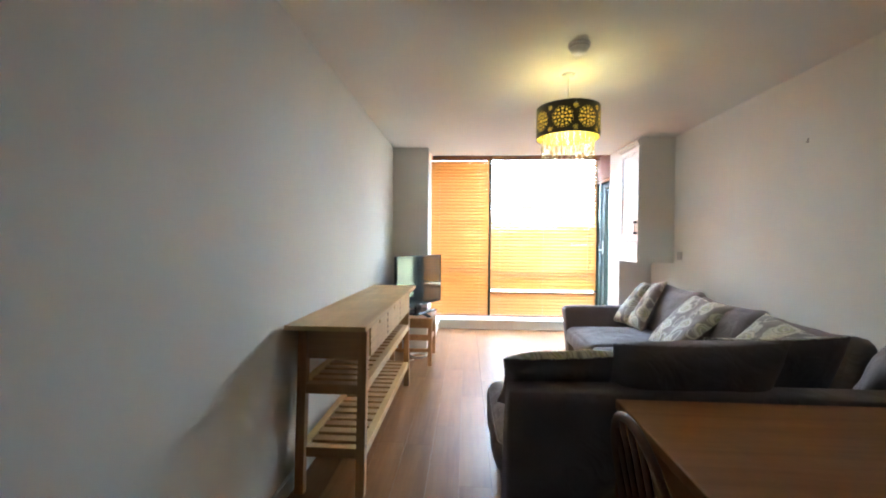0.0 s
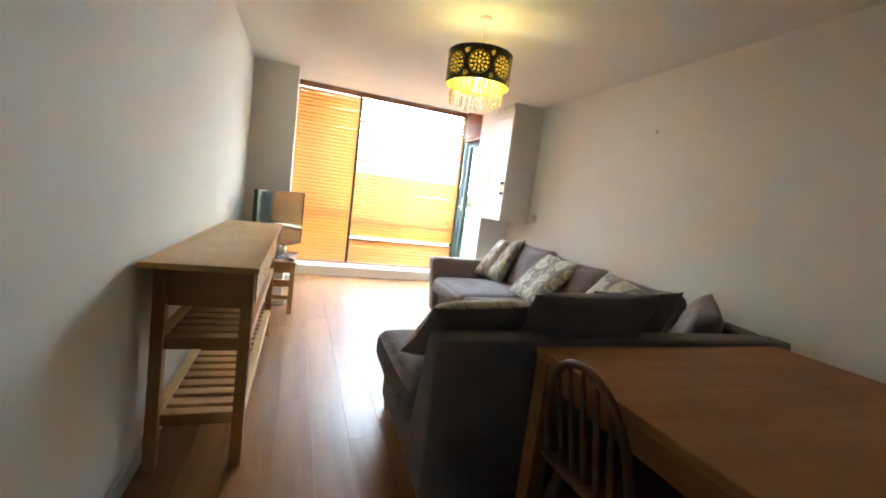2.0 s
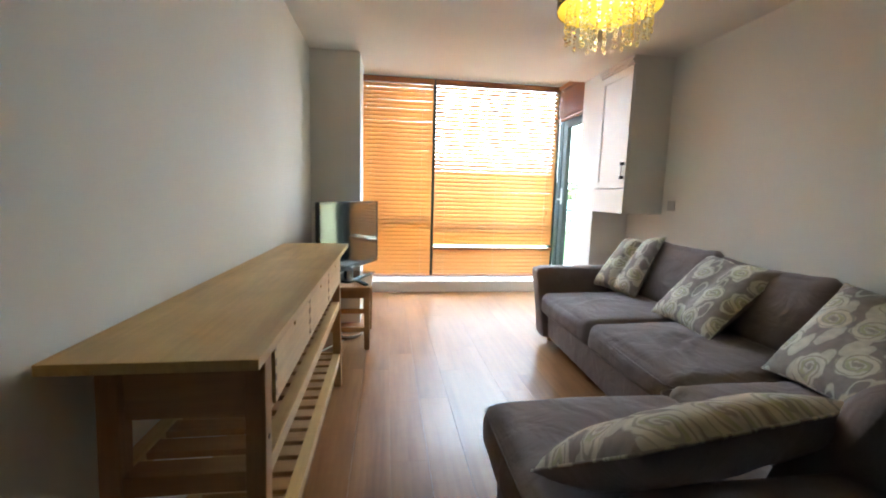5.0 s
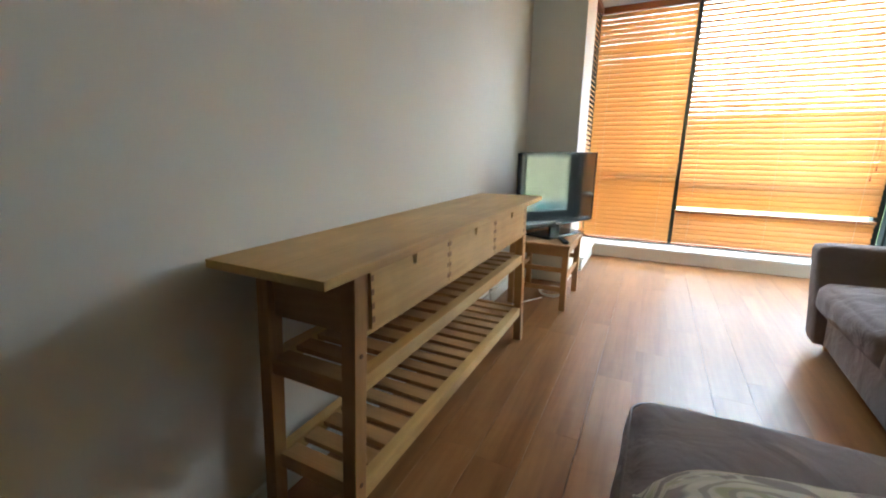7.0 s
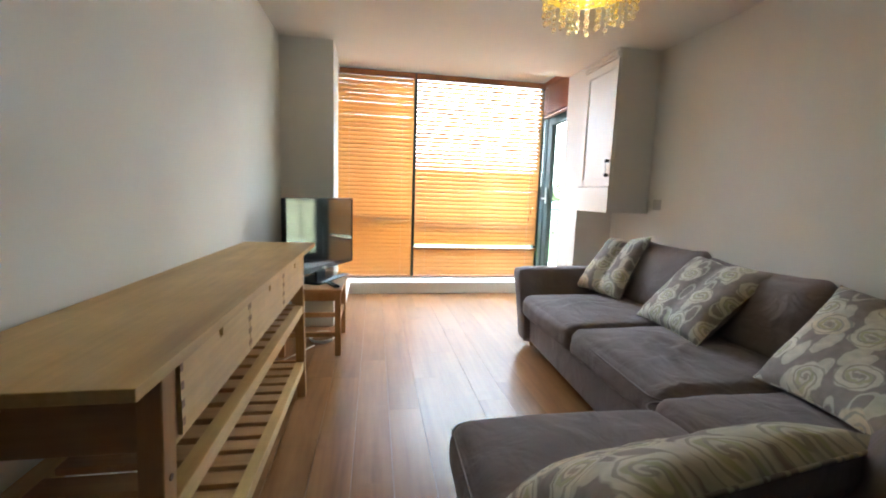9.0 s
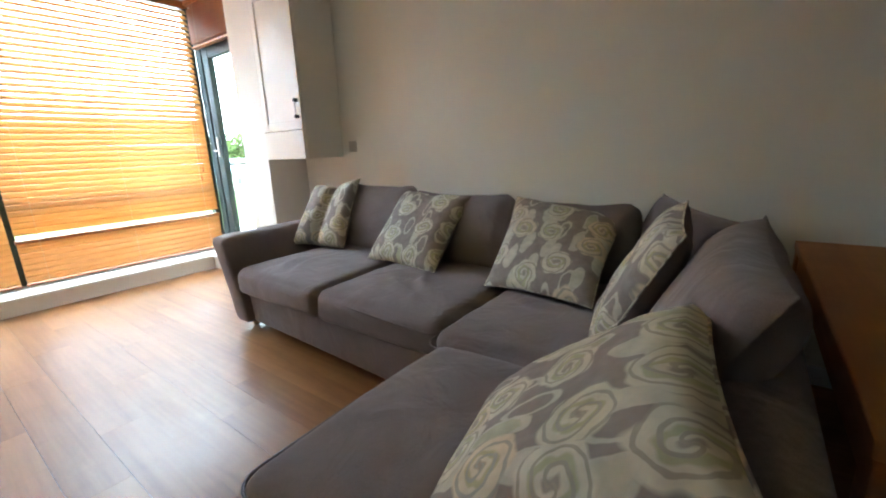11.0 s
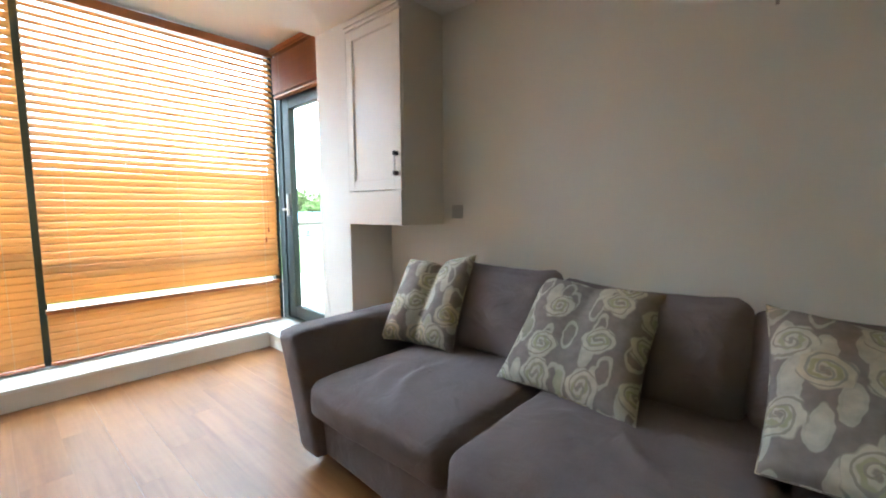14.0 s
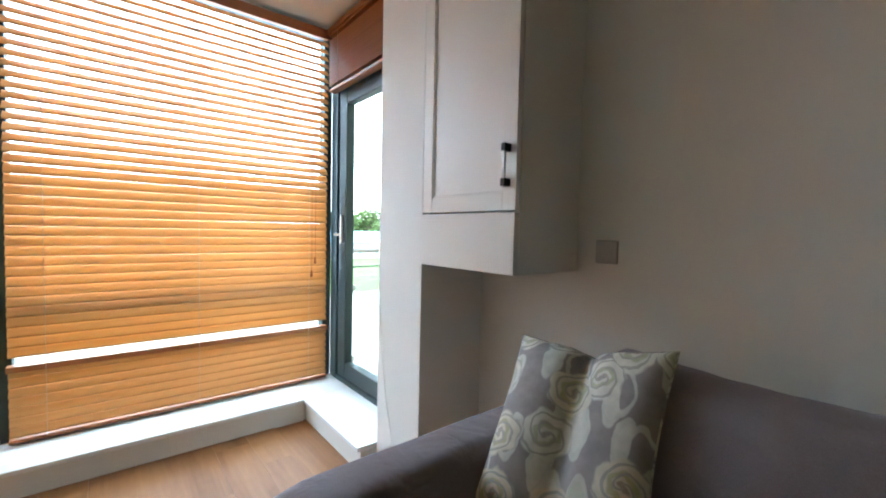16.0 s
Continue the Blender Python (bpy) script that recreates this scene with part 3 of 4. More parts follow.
seat_cushion(1.905, 2.80, -1.452, -0.66, 0.265, 0.435, 1, creases=((2.22, -1.02, 12, 0.20, 0.014), (2.15, -0.90, 20, 0.12, 0.008)))
seat_cushion(1.905, 2.80, -2.262, -1.460, 0.265, 0.435, 2, creases=((2.16, -1.80, 62, 0.11, 0.016), (2.22, -1.93, 48, 0.14, 0.018), (2.30, -1.72, 80, 0.08, 0.010), (2.05, -2.0, 35, 0.09, 0.009)))
seat_cushion(1.835, 2.80, -3.13, -2.270, 0.265, 0.435, 3, creases=((2.28, -2.50, 70, 0.14, 0.012), (2.38, -2.62, 55, 0.12, 0.014)))
seat_cushion(1.03, 1.828, -3.13, -2.325, 0.245, 0.435, 4, 0.025, 0.07)
part("back_frame", soft_bm(0.17, 2.70, 0.66, 0.05, 0.008, 10, 0.002, 5), TAUPE, sofa, "", True, pose(2.955, -1.91, 0.05))


def chaise_back():
    """The low back behind the chaise; its foot reaches forward along the side."""
    bm = soft_bm(1.97, 0.15, 0.665, 0.03, 0.004, 14, 0.001, 6)
    for v in bm.verts:
        if v.co.y > 0:
            v.co.y += 0.16 * max(0.0, 1 - max(0.0, v.co.z) / 0.665) ** 1.3
    return bm


part("back_frame", chaise_back(), TAUPE, sofa, "", True, pose(2.04, -3.245, 0.05))


def flared_arm():
    bm = soft_bm(1.08, 0.17, 0.565, 0.04, 0.006, 12, 0.002, 7)
    for v in bm.verts:
        k = max(0.0, v.co.z) / 0.565
        v.co.y += 0.15 * k ** 1.4
        v.co.x -= 0.02 * k
    return bm


part("arm", flared_arm(), TAUPE, sofa, "", True, pose(2.475, -0.605, 0.05))
for x, y in ((1.96, -0.58), (1.11, -2.48), (1.11, -3.20), (2.97, -0.62), (2.97, -3.20)):
    part("foot", turned(cylinder_bm(0.022, 0.065, 4, 0.03), pose(x, y, 0.0325, 0, 0, 45)), STOOL_WOOD, sofa, "small tapered wooden foot")


for ob in [o for o in sofa.children if o.name.split(".")[0] in ("base", "seat_cushion", "piping", "arm", "foot")]:
    shift = ob.matrix_local.translation
    for v in ob.data.vertices:
        x, y = v.co.x + shift.x, v.co.y + shift.y
        v.co.x += 0.072 * (max(y, -2.3) + 1.75) * max(0.0, min(1.0, (3.0 - x) / 1.1)) * max(0.0, min(1.0, (x - 1.0) / 0.8))


def back_cushion(centre, right, up, w, h, t, seed, loose=False):
    if loose:
        # a limp knife-edged cushion
        part("back_cushion", pillow_bm(w, h, t, 20, seed, 0, 0.012), TAUPE, sofa, "", True, frame_of(centre, right, up)).data.materials.append(TAUPE)
        return
    body = turned(soft_bm(w, h, t * 0.86, 0.062, 0.035, 18, 0.012, seed), Matrix.Translation((0, 0, -0.43 * t)))
    for v in body.verts:
        # the corners stand up a little, the middle of the top sags
        v.co.y += (0.05 * (abs(v.co.x) / (w / 2)) ** 3 - 0.012) * max(0.0, v.co.y / (h / 2))
        v.co.z *= 1 - 0.35 * max(0.0, v.co.y / (h / 2)) ** 2
    part("back_cushion", body, TAUPE, sofa, "", True, frame_of(centre, right, up))


back_cushion((2.785, -1.05, 0.635), (0, -1, -0.02), (0.22, 0, 1), 0.66, 0.47, 0.21, 11)
back_cushion((2.785, -1.76, 0.61), (0, -1, 0), (0.24, 0, 1), 0.72, 0.44, 0.21, 12)
back_cushion((2.80, -2.46, 0.60), (0, -1, 0), (0.24, 0, 1), 0.64, 0.41, 0.21, 13)
back_cushion((1.80, -3.14, 0.675), (1, 0.04, 0.02), (0, -0.5, 1), 0.68, 0.50, 0.20, 14, True)
back_cushion((2.76, -2.95, 0.63), (0.66, 0.62, 0.12), (0.25, -0.30, 1), 0.48, 0.44, 0.17, 16, True)


def scatter(label, quad, t, seed, fold=0.0, tag=False):
    """quad: the corners top left, top right, bottom right, bottom left, seen from the printed side."""
    tl, tr, br, bl = (Vector(p) for p in quad)
    right, up = (tr - tl + br - bl) / 2, (tl - bl + tr - br) / 2
    w, h = right.length, up.length
    m = frame_of((tl + tr + br + bl) / 4, right, up)
    tl, tr, br, bl = (m.inverted() @ p for p in (tl, tr, br, bl))

    def sheared(p):
        u, v = p.x / w + 0.5, p.y / h + 0.5
        return (bl * (1 - u) + br * u) * (1 - v) + (tl * (1 - u) + tr * u) * v + Vector((0, 0, p.z))

    ob = thing("scatter_cushion", label, "cushion", m, "rose print scatter cushions")
    body = pillow_bm(w * 1.03, h * 1.03, t, 26, seed, fold, 0.007)
    for v in body.verts:
        v.co = sheared(v.co)
    cover = part("cover", body, ROSES, ob, "printed front and plain taupe back", True)
    cover.data.materials.append(TAUPE)
    n, edge = 16, []
    for a, b_ in (((-1, -1), (1, -1)), ((1, -1), (1, 1)), ((1, 1), (-1, 1)), ((-1, 1), (-1, -1))):
        for i in range(n):
            k = i / n
            u, v = a[0] + (b_[0] - a[0]) * k, a[1] + (b_[1] - a[1]) * k
            z = (fold * 0.5 * abs(u) - fold * math.exp(-(u / 0.16) ** 2) * (0.6 + 0.4 * v)) if fold else 0
            edge.append(sheared(Vector((1.03 * u * w / 2 * (1 - 0.075 * (1 - v * v) * abs(u) ** 3), 1.03 * v * h / 2 * (1 - 0.075 * (1 - u * u) * abs(v) ** 3), z))))
    part("piping", tube_bm(edge, 0.0035, 6, True), ROSES, ob, "", True)
    if tag:
        bit = bmesh.new()
        ring = [bit.verts.new(p) for p in ((-0.232, 0.08, 0.044), (-0.252, 0.10, 0.040), (-0.237, 0.115, 0.047), (-0.254, 0.128, 0.043), (-0.224, 0.125, 0.052), (-0.212, 0.105, 0.050))]
        bit.faces.new(ring)
        bmesh.ops.solidify(bit, geom=bit.faces[:], thickness=0.0012)
        part("label", bit, PLASTIC_WHITE, ob, "torn white fabric label")
    return ob


scatter("creased grey cushion with cream roses in the sofa corner", ((2.77, -0.45, 0.85), (2.79, -0.925, 0.905), (2.55, -0.965, 0.455), (2.43, -0.57, 0.475)), 0.15, 21, 0.06)
scatter("grey cushion with cream roses leaning on the sofa back", ((2.835, -1.317, 0.837), (2.82, -1.855, 0.82), (2.39, -1.868, 0.462), (2.46, -1.30, 0.455)), 0.15, 22, 0.02)
scatter("grey cushion with cream roses leaning on the sofa back", ((2.79, -2.173, 0.837), (2.84, -2.717, 0.745), (2.26, -2.745, 0.495), (2.39, -2.196, 0.455)), 0.15, 23)
scatter("grey cushion with cream roses leaning in the sofa corner", ((2.55, -3.006, 0.878), (1.915, -3.07, 0.872), (1.96, -2.835, 0.42), (2.62, -2.75, 0.42)), 0.14, 24)
scatter("grey cushion with cream roses lying against the chaise back", ((1.575, -3.15, 0.815), (1.05, -3.235, 0.81), (1.06, -2.82, 0.485), (1.60, -2.73, 0.485)), 0.14, 25, tag=True)

# ---- console table ----
con = thing("console_table", "long pale birch console table with three drawers and slatted shelves", "table")
part("tabletop", box_bm(0.018, 0.417, -2.963, -1.074, 0.846, 0.870, 0.002), PINE, con)
for y, foot in ((-2.805, -2.860), (-1.333, -1.278)):
    for x0, x1 in ((0.345, 0.391), (0.034, 0.080)):
        leg = box_bm(x0, x1, y - 0.027, y + 0.027, 0, 0.8455, 0.003)
        for v in leg.verts:
            if v.co.z < 0.4:
                v.co.y = foot + (v.co.y - y) * 0.8
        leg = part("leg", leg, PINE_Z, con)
        if x0 > 0.3:
            for z in (0.62, 0.24):
                yy = y + (foot - y) * (0.8455 - z) / 0.8455
                part("screw_cap", turned(cylinder_bm(0.007, 0.003, 12), pose(0.3915, yy, z, 0, 90)), CHAIR_WOOD, leg)
for y in (-2.805, -1.333):
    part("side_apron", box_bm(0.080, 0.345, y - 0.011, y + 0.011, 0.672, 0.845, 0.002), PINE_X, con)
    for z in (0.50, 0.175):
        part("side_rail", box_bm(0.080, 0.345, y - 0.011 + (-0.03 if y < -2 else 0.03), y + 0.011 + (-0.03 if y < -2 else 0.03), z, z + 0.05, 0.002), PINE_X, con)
part("back_apron", box_bm(0.040, 0.060, -2.83, -1.33, 0.70, 0.845, 0.002), PINE, con)
for y0, y1 in ((-2.812, -2.7765), (-1.3615, -1.326)):
    part("front_stile", box_bm(0.352, 0.3895, y0, y1, 0.678, 0.845, 0.001), PINE_Z, con)
part("drawer_rail", box_bm(0.350, 0.386, -2.83, -1.33, 0.662, 0.678, 0.002), PINE, con)
for ym, y0, y1 in ((-2.553, -2.776, -2.317), (-2.07, -2.313, -1.845), (-1.597, -1.841, -1.362)):
    front = bmesh.new()
    z0, z1 = 0.680, 0.843
    outline = [(y0, z0), (y1, z0), (y1, z1), (ym + 0.016, z1), (ym + 0.009, z1 - 0.036), (ym - 0.009, z1 - 0.036), (ym - 0.016, z1), (y0, z1)]
    a = [front.verts.new((0.397, y, z)) for y, z in outline]
    b = [front.verts.new((0.378, y, z)) for y, z in outline]
    front.faces.new(a)
    front.faces.new(b[::-1])
    for i in range(len(outline)):
        j = (i + 1) % len(outline)
        front.faces.new((a[j], a[i], b[i], b[j]))
    bmesh.ops.recalc_face_normals(front, faces=front.faces[:])
    bmesh.ops.triangulate(front, faces=[f for f in front.faces if len(f.verts) > 4])
    drawer = part("drawer", front, PINE, con)
    part("side", box_bm(0.07, 0.378, y0 + 0.004, y0 + 0.016, 0.69, 0.82), PINE, drawer)
    part("side", box_bm(0.07, 0.378, y1 - 0.016, y1 - 0.004, 0.69, 0.82), PINE, drawer)
    part("bottom", box_bm(0.07, 0.378, y0 + 0.0165, y1 - 0.0165, 0.69, 0.698), PINE, drawer)
    part("back", box_bm(0.07, 0.08, y0 + 0.0165, y1 - 0.0165, 0.6985, 0.82), PINE, drawer)
    for yy in (y0 + 0.007, y1 - 0.007):
        for i in range(4):
            part("dovetail", box_bm(0.3965, 0.3978, yy - 0.006, yy + 0.006, z0 + 0.018 + i * 0.038, z0 + 0.034 + i * 0.038), END_GRAIN, drawer)
for z in (0.535, 0.205):
    part("shelf_rail", box_bm(0.345, 0.388, -2.836, -1.324, z - 0.03, z + 0.018, 0.003), PINE, con)
    part("shelf_rail", box_bm(0.036, 0.078, -2.836, -1.324, z - 0.03, z + 0.018, 0.003), PINE, con)
    n = 17
    for i in range(n):
        y = -2.81 + i * (1.46 / (n - 1))
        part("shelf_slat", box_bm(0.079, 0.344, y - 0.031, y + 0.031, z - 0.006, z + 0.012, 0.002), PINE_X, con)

# ---- television and its stool ----
stool = thing("stool", "birch wood stool carrying the television", "stool", None)
SX0, SX1, SY0, SY1, SZ = 0.11, 0.54, -0.70, -0.165, 0.495
part("seat", box_bm(SX0 - 0.008, SX1 + 0.008, SY0 - 0.008, SY1 + 0.008, SZ - 0.028, SZ, 0.004), STOOL_WOOD, stool)
for x in (SX0, SX1 - 0.042):
    for y in (SY0, SY1 - 0.042):
        part("leg", box_bm(x, x + 0.042, y, y + 0.042, 0, SZ - 0.0285, 0.003), STOOL_WOOD, stool)
for y in (SY0 + 0.012, SY1 - 0.030):
    for z0, z1 in ((SZ - 0.090, SZ - 0.030), (0.285, 0.32), (0.14, 0.175)):
        part("stretcher", box_bm(SX0 + 0.042, SX1 - 0.042, y, y + 0.018, z0, z1, 0.002), STOOL_WOOD, stool)
for x in (SX0 + 0.012, SX1 - 0.030):
    for z0, z1 in ((SZ - 0.090, SZ - 0.030), (0.22, 0.255)):
        part("stretcher", box_bm(x, x + 0.018, SY0 + 0.042, SY1 - 0.042, z0, z1, 0.002), STOOL_WOOD, stool)

tv = thing("television", "black flat screen television on a pedestal, switched off", "television", frame_of((0.381, -0.345, 0.85), (0.41, 0.91, 0), (0, 0, 1)))
TW, TH = 0.95, 0.557
part("back_shell", joined(box_bm(-TW / 2 + 0.004, TW / 2 - 0.004, -TH / 2 + 0.004, TH / 2 - 0.004, -0.035, -0.006, 0.006), box_bm(-0.28, 0.28, -0.2, 0.16, -0.065, -0.035, 0.012)), BLACK_GLOSS, tv)
part("bezel", joined(box_bm(-TW / 2, TW / 2, TH / 2 - 0.016, TH / 2, -0.006, 0.006, 0.003), box_bm(-TW / 2, TW / 2, -TH / 2, -TH / 2 + 0.034, -0.006, 0.006, 0.003),
     box_bm(-TW / 2, -TW / 2 + 0.016, -TH / 2 + 0.034, TH / 2 - 0.016, -0.006, 0.006, 0.003), box_bm(TW / 2 - 0.016, TW / 2, -TH / 2 + 0.034, TH / 2 - 0.016, -0.006, 0.006, 0.003)), BLACK_GLOSS, tv)
part("screen", box_bm(-TW / 2 + 0.016, TW / 2 - 0.016, -TH / 2 + 0.034, TH / 2 - 0.016, -0.005, 0.001), SCREEN, tv, "dark glossy screen")
part("badge", box_bm(-0.03, 0.03, -TH / 2 + 0.010, -TH / 2 + 0.020, 0.006, 0.0072), STEEL, tv, "small silver badge")
part("neck", box_bm(-0.06, 0.06, -0.352, -TH / 2 + 0.02, -0.045, -0.02, 0.004), BLACK_GLOSS, tv)
part("stand_base", soft_bm(0.46, 0.24, 0.018, 0.008, 0.002, 6, 0.0), BLACK_GLOSS, tv, "", True, Matrix.Translation((0, -0.355, -0.02)) @ pose(0, 0, 0, -90))

remote = thing("remote_control", "slim black remote control on the stool", "remote control", pose(0.475, -0.585, SZ, 0, 0, 25))
part("case", box_bm(-0.022, 0.022, -0.09, 0.09, 0, 0.018, 0.006), BLACK_GLOSS, remote)
for i in range(5):
    for j in range(3):
        part("button", box_bm(-0.014 + j * 0.011, -0.008 + j * 0.011, -0.06 + i * 0.026, -0.05 + i * 0.026, 0.018, 0.0195), RUBBER, remote)

coil = []
for i in range(150):
    a = i * 2 * math.pi / 30
    r = 0.085 + 0.014 * math.sin(i * 0.21) + 0.004 * (i // 30)
    coil.append((0.37 + r * math.cos(a), -0.36 + 1.15 * r * math.sin(a), 0.006 + 0.0055 * (i // 30) + 0.002 * math.sin(i * 0.7)))
tagged(new("cable_coil", mesh_of("cable_coil", tube_bm(coil, 0.0042, 7), CABLE_WHITE, True)), "coil of cream cable on the floor under the stool", "cable")
plug = thing("power_adapter", "white power adapter plugged low on the wall", "power adapter")
part("case", box_bm(0.018, 0.085, -0.98, -0.90, 0.17, 0.28, 0.008), PLASTIC_WHITE, plug)
part("lead", tube_bm([(0.05, -0.94, 0.17), (0.06, -0.93, 0.08), (0.10, -0.88, 0.012), (0.20, -0.70, 0.008), (0.33, -0.50, 0.010)], 0.004, 6), CABLE_WHITE, plug, "", True)

# ---- dining table and chairs ----
table = thing("dining_table", "orange-brown wooden dining table behind the sofa", "table")
TX0, TX1, TY0, TY1, TZ = 1.435, 2.80, -4.235, -3.365, 0.715
part("tabletop", box_bm(TX0, TX1, TY0, TY1, TZ - 0.035, TZ, 0.005), TABLE_WOOD, table)
for x in (TX0 + 0.004, TX1 - 0.074):
    for y in (TY0 + 0.004, TY1 - 0.074):
        part("leg", box_bm(x, x + 0.07, y, y + 0.07, 0, TZ - 0.0355, 0.004), TABLE_WOOD, table)
part("apron", box_bm(TX0 + 0.012, TX0 + 0.034, TY0 + 0.074, TY1 - 0.074, TZ - 0.115, TZ - 0.0355, 0.002), TABLE_WOOD, table)
part("apron", box_bm(TX1 - 0.034, TX1 - 0.012, TY0 + 0.074, TY1 - 0.074, TZ - 0.115, TZ - 0.0355, 0.002), TABLE_WOOD, table)
part("apron", box_bm(TX0 + 0.074, TX1 - 0.074, TY0 + 0.012, TY0 + 0.034, TZ - 0.115, TZ - 0.0355, 0.002), TABLE_WOOD, table)
part("apron", box_bm(TX0 + 0.074, TX1 - 0.074, TY1 - 0.034, TY1 - 0.012, TZ - 0.115, TZ - 0.0355, 0.002), TABLE_WOOD, table)


def bow_chair(m):
    """A Windsor chair; it faces local +x."""
    ob = thing("bow_back_chair", "brown wooden bow-back chair pushed under the table", "chair", m)
    seat = soft_bm(0.42, 0.43, 0.035, 0.016, 0.0, 8, 0.0)
    for v in seat.verts:
        v.co.y *= 1 + 0.12 * v.co.x
        if v.co.z > 0.02:
            v.co.z -= 0.008 * max(0, 1 - (v.co.x ** 2 + v.co.y ** 2) / 0.03)
    part("seat", seat, CHAIR_WOOD, ob, "", True, pose(0, 0, 0.43))
    for sx in (-1, 1):
        for sy in (-1, 1):
            part("leg", tube_bm([(0.14 * sx, 0.15 * sy, 0.44), (0.165 * sx, 0.175 * sy, 0.25), (0.19 * sx, 0.20 * sy, 0.0)], 0.019, 10, taper=lambda k: 0.8 + 0.5 * math.sin(math.pi * min(1, k * 1.1)) - 0.2 * k), CHAIR_WOOD, ob, "", True)
    for sy in (-1, 1):
        part("stretcher", tube_bm([(-0.172, 0.182 * sy, 0.2), (0.0, 0.182 * sy, 0.2), (0.172, 0.182 * sy, 0.2)], 0.011, 8), CHAIR_WOOD, ob, "", True)
    part("stretcher", tube_bm([(0, -0.18, 0.2), (0, 0.18, 0.2)], 0.011, 8), CHAIR_WOOD, ob, "", True)
    bow = []
    for i in range(25):
        a = math.pi * i / 24
        y = 0.19 * math.cos(a)
        z = 0.46 + 0.40 * math.sin(a) ** 0.62
        bow.append((-0.185 - 0.20 * (z - 0.46), y, z))
    part("bow", tube_bm(bow, 0.014, 10), CHAIR_WOOD, ob, "", True)
    for k in range(-2, 3):
        y = 0.062 * k
        top = 0.46 + 0.40 * (1 - (y / 0.19) ** 2) ** 0.31
        pts = [(-0.185 - 0.20 * (z - 0.46), y * (0.9 + 0.1 * (z - 0.46) / 0.4), z) for z in (0.46, 0.58, 0.70, top)]
        part("spindle", tube_bm(pts, 0.0085, 8, taper=lambda q: 0.8 + 0.5 * math.sin(math.pi * q)), CHAIR_WOOD, ob, "", True)
    return ob


bow_chair(pose(1.58, -3.74, 0, 0, 0, 2) @ Matrix.Scale(0.93, 4))


def tall_chair(m):
    """A tall dark chair with carved posts; it faces local +y."""
    ob = thing("carved_chair", "dark wooden tall-backed chair beside the table", "chair", m)
    part("seat", box_bm(-0.21, 0.21, -0.20, 0.21, 0.42, 0.455, 0.01), DARK_WOOD, ob)
    for sx in (-1, 1):
        part("leg", box_bm(0.18 * sx - 0.02, 0.18 * sx + 0.02, 0.155, 0.195, 0, 0.42, 0.004), DARK_WOOD, ob)
        part("back_post", tube_bm([(0.185 * sx, -0.19, 0.0), (0.185 * sx, -0.18, 0.44), (0.185 * sx, -0.215, 0.75), (0.185 * sx, -0.255, 0.95)], 0.021, 8), DARK_WOOD, ob)
        fin = joined(turned(cylinder_bm(0.023, 0.02, 12), pose(0.185 * sx, -0.256, 0.958, 10)), turned(cylinder_bm(0.017, 0.03, 12, 0.004), pose(0.185 * sx, -0.26, 0.98, 10)))
        part("finial", fin, DARK_WOOD, ob)
    for z, h in ((0.56, 0.05), (0.88, 0.07)):
        part("back_rail", turned(box_bm(-0.165, 0.165, -0.011, 0.011, 0, h, 0.005), pose(0, -0.185 - 0.15 * (z - 0.5), z, 9)), DARK_WOOD, ob)
    for i in range(-2, 3):
        part("back_slat", turned(box_bm(0.06 * i - 0.014, 0.06 * i + 0.014, -0.006, 0.006, 0, 0.34, 0.003), pose(0, -0.197, 0.60, 10)), DARK_WOOD, ob)
    return ob


tall_chair(pose(2.06, -4.14, 0, 0, 0, 20))

# ---- pendant lamp ----
LX, LY = 1.555, -2.09
lamp = thing("pendant_lamp", "lit black drum pendant with gold flower cut-outs and crystal drops", "lamp", pose(LX, LY, 0))
part("ceiling_rose", turned(cylinder_bm(0.045, 0.022, 28, 0.032), pose(0, 0, H - 0.011, 180)), PLASTIC_WHITE, lamp, "", True)
part("flex", tube_bm([(0, 0, H - 0.02), (0, 0, 2.16)], 0.0035, 8), CABLE_WHITE, lamp)


SHADE_BLACK = material("pierced_black_shade", (0.012, 0.010, 0.008), 0.4)[0]
GOLD_LIT, gt, gb = material("gold_shade_lining", (0.85, 0.66, 0.12), 0.5)
tr = gt.nodes.new("ShaderNodeBsdfTranslucent")
tr.inputs["Color"].default_value = (0.72, 0.50, 0.10, 1)
mx = gt.nodes.new("ShaderNodeMixShader")
mx.inputs[0].default_value = 0.3
gt.links.new(gb.outputs[0], mx.inputs[1])
gt.links.new(tr.outputs[0], mx.inputs[2])
gt.links.new(mx.outputs[0], gt.nodes["Material Output"].inputs["Surface"])
BULB, bt, bb = material("glowing_bulb", (1, 0.9, 0.6), 0.3)
bb.inputs["Emission Color"].default_value = (1.0, 0.80, 0.30, 1)
bb.inputs["Emission Strength"].default_value = 14.0

R, Z0, Z1 = 0.205, 1.972, 2.172
lining = bmesh.new()
N = 72
ring = [[lining.verts.new((r * math.cos(2 * math.pi * i / N), r * math.sin(2 * math.pi * i / N), z)) for i in range(N)] for r, z in ((R - 0.004, Z0), (R - 0.004, Z1))]
for i in range(N):
    j = (i + 1) % N
    lining.faces.new((ring[0][i], ring[0][j], ring[1][j], ring[1][i]))
shade = part("shade", lining, GOLD_LIT, lamp, "gold lining of the shade", True)


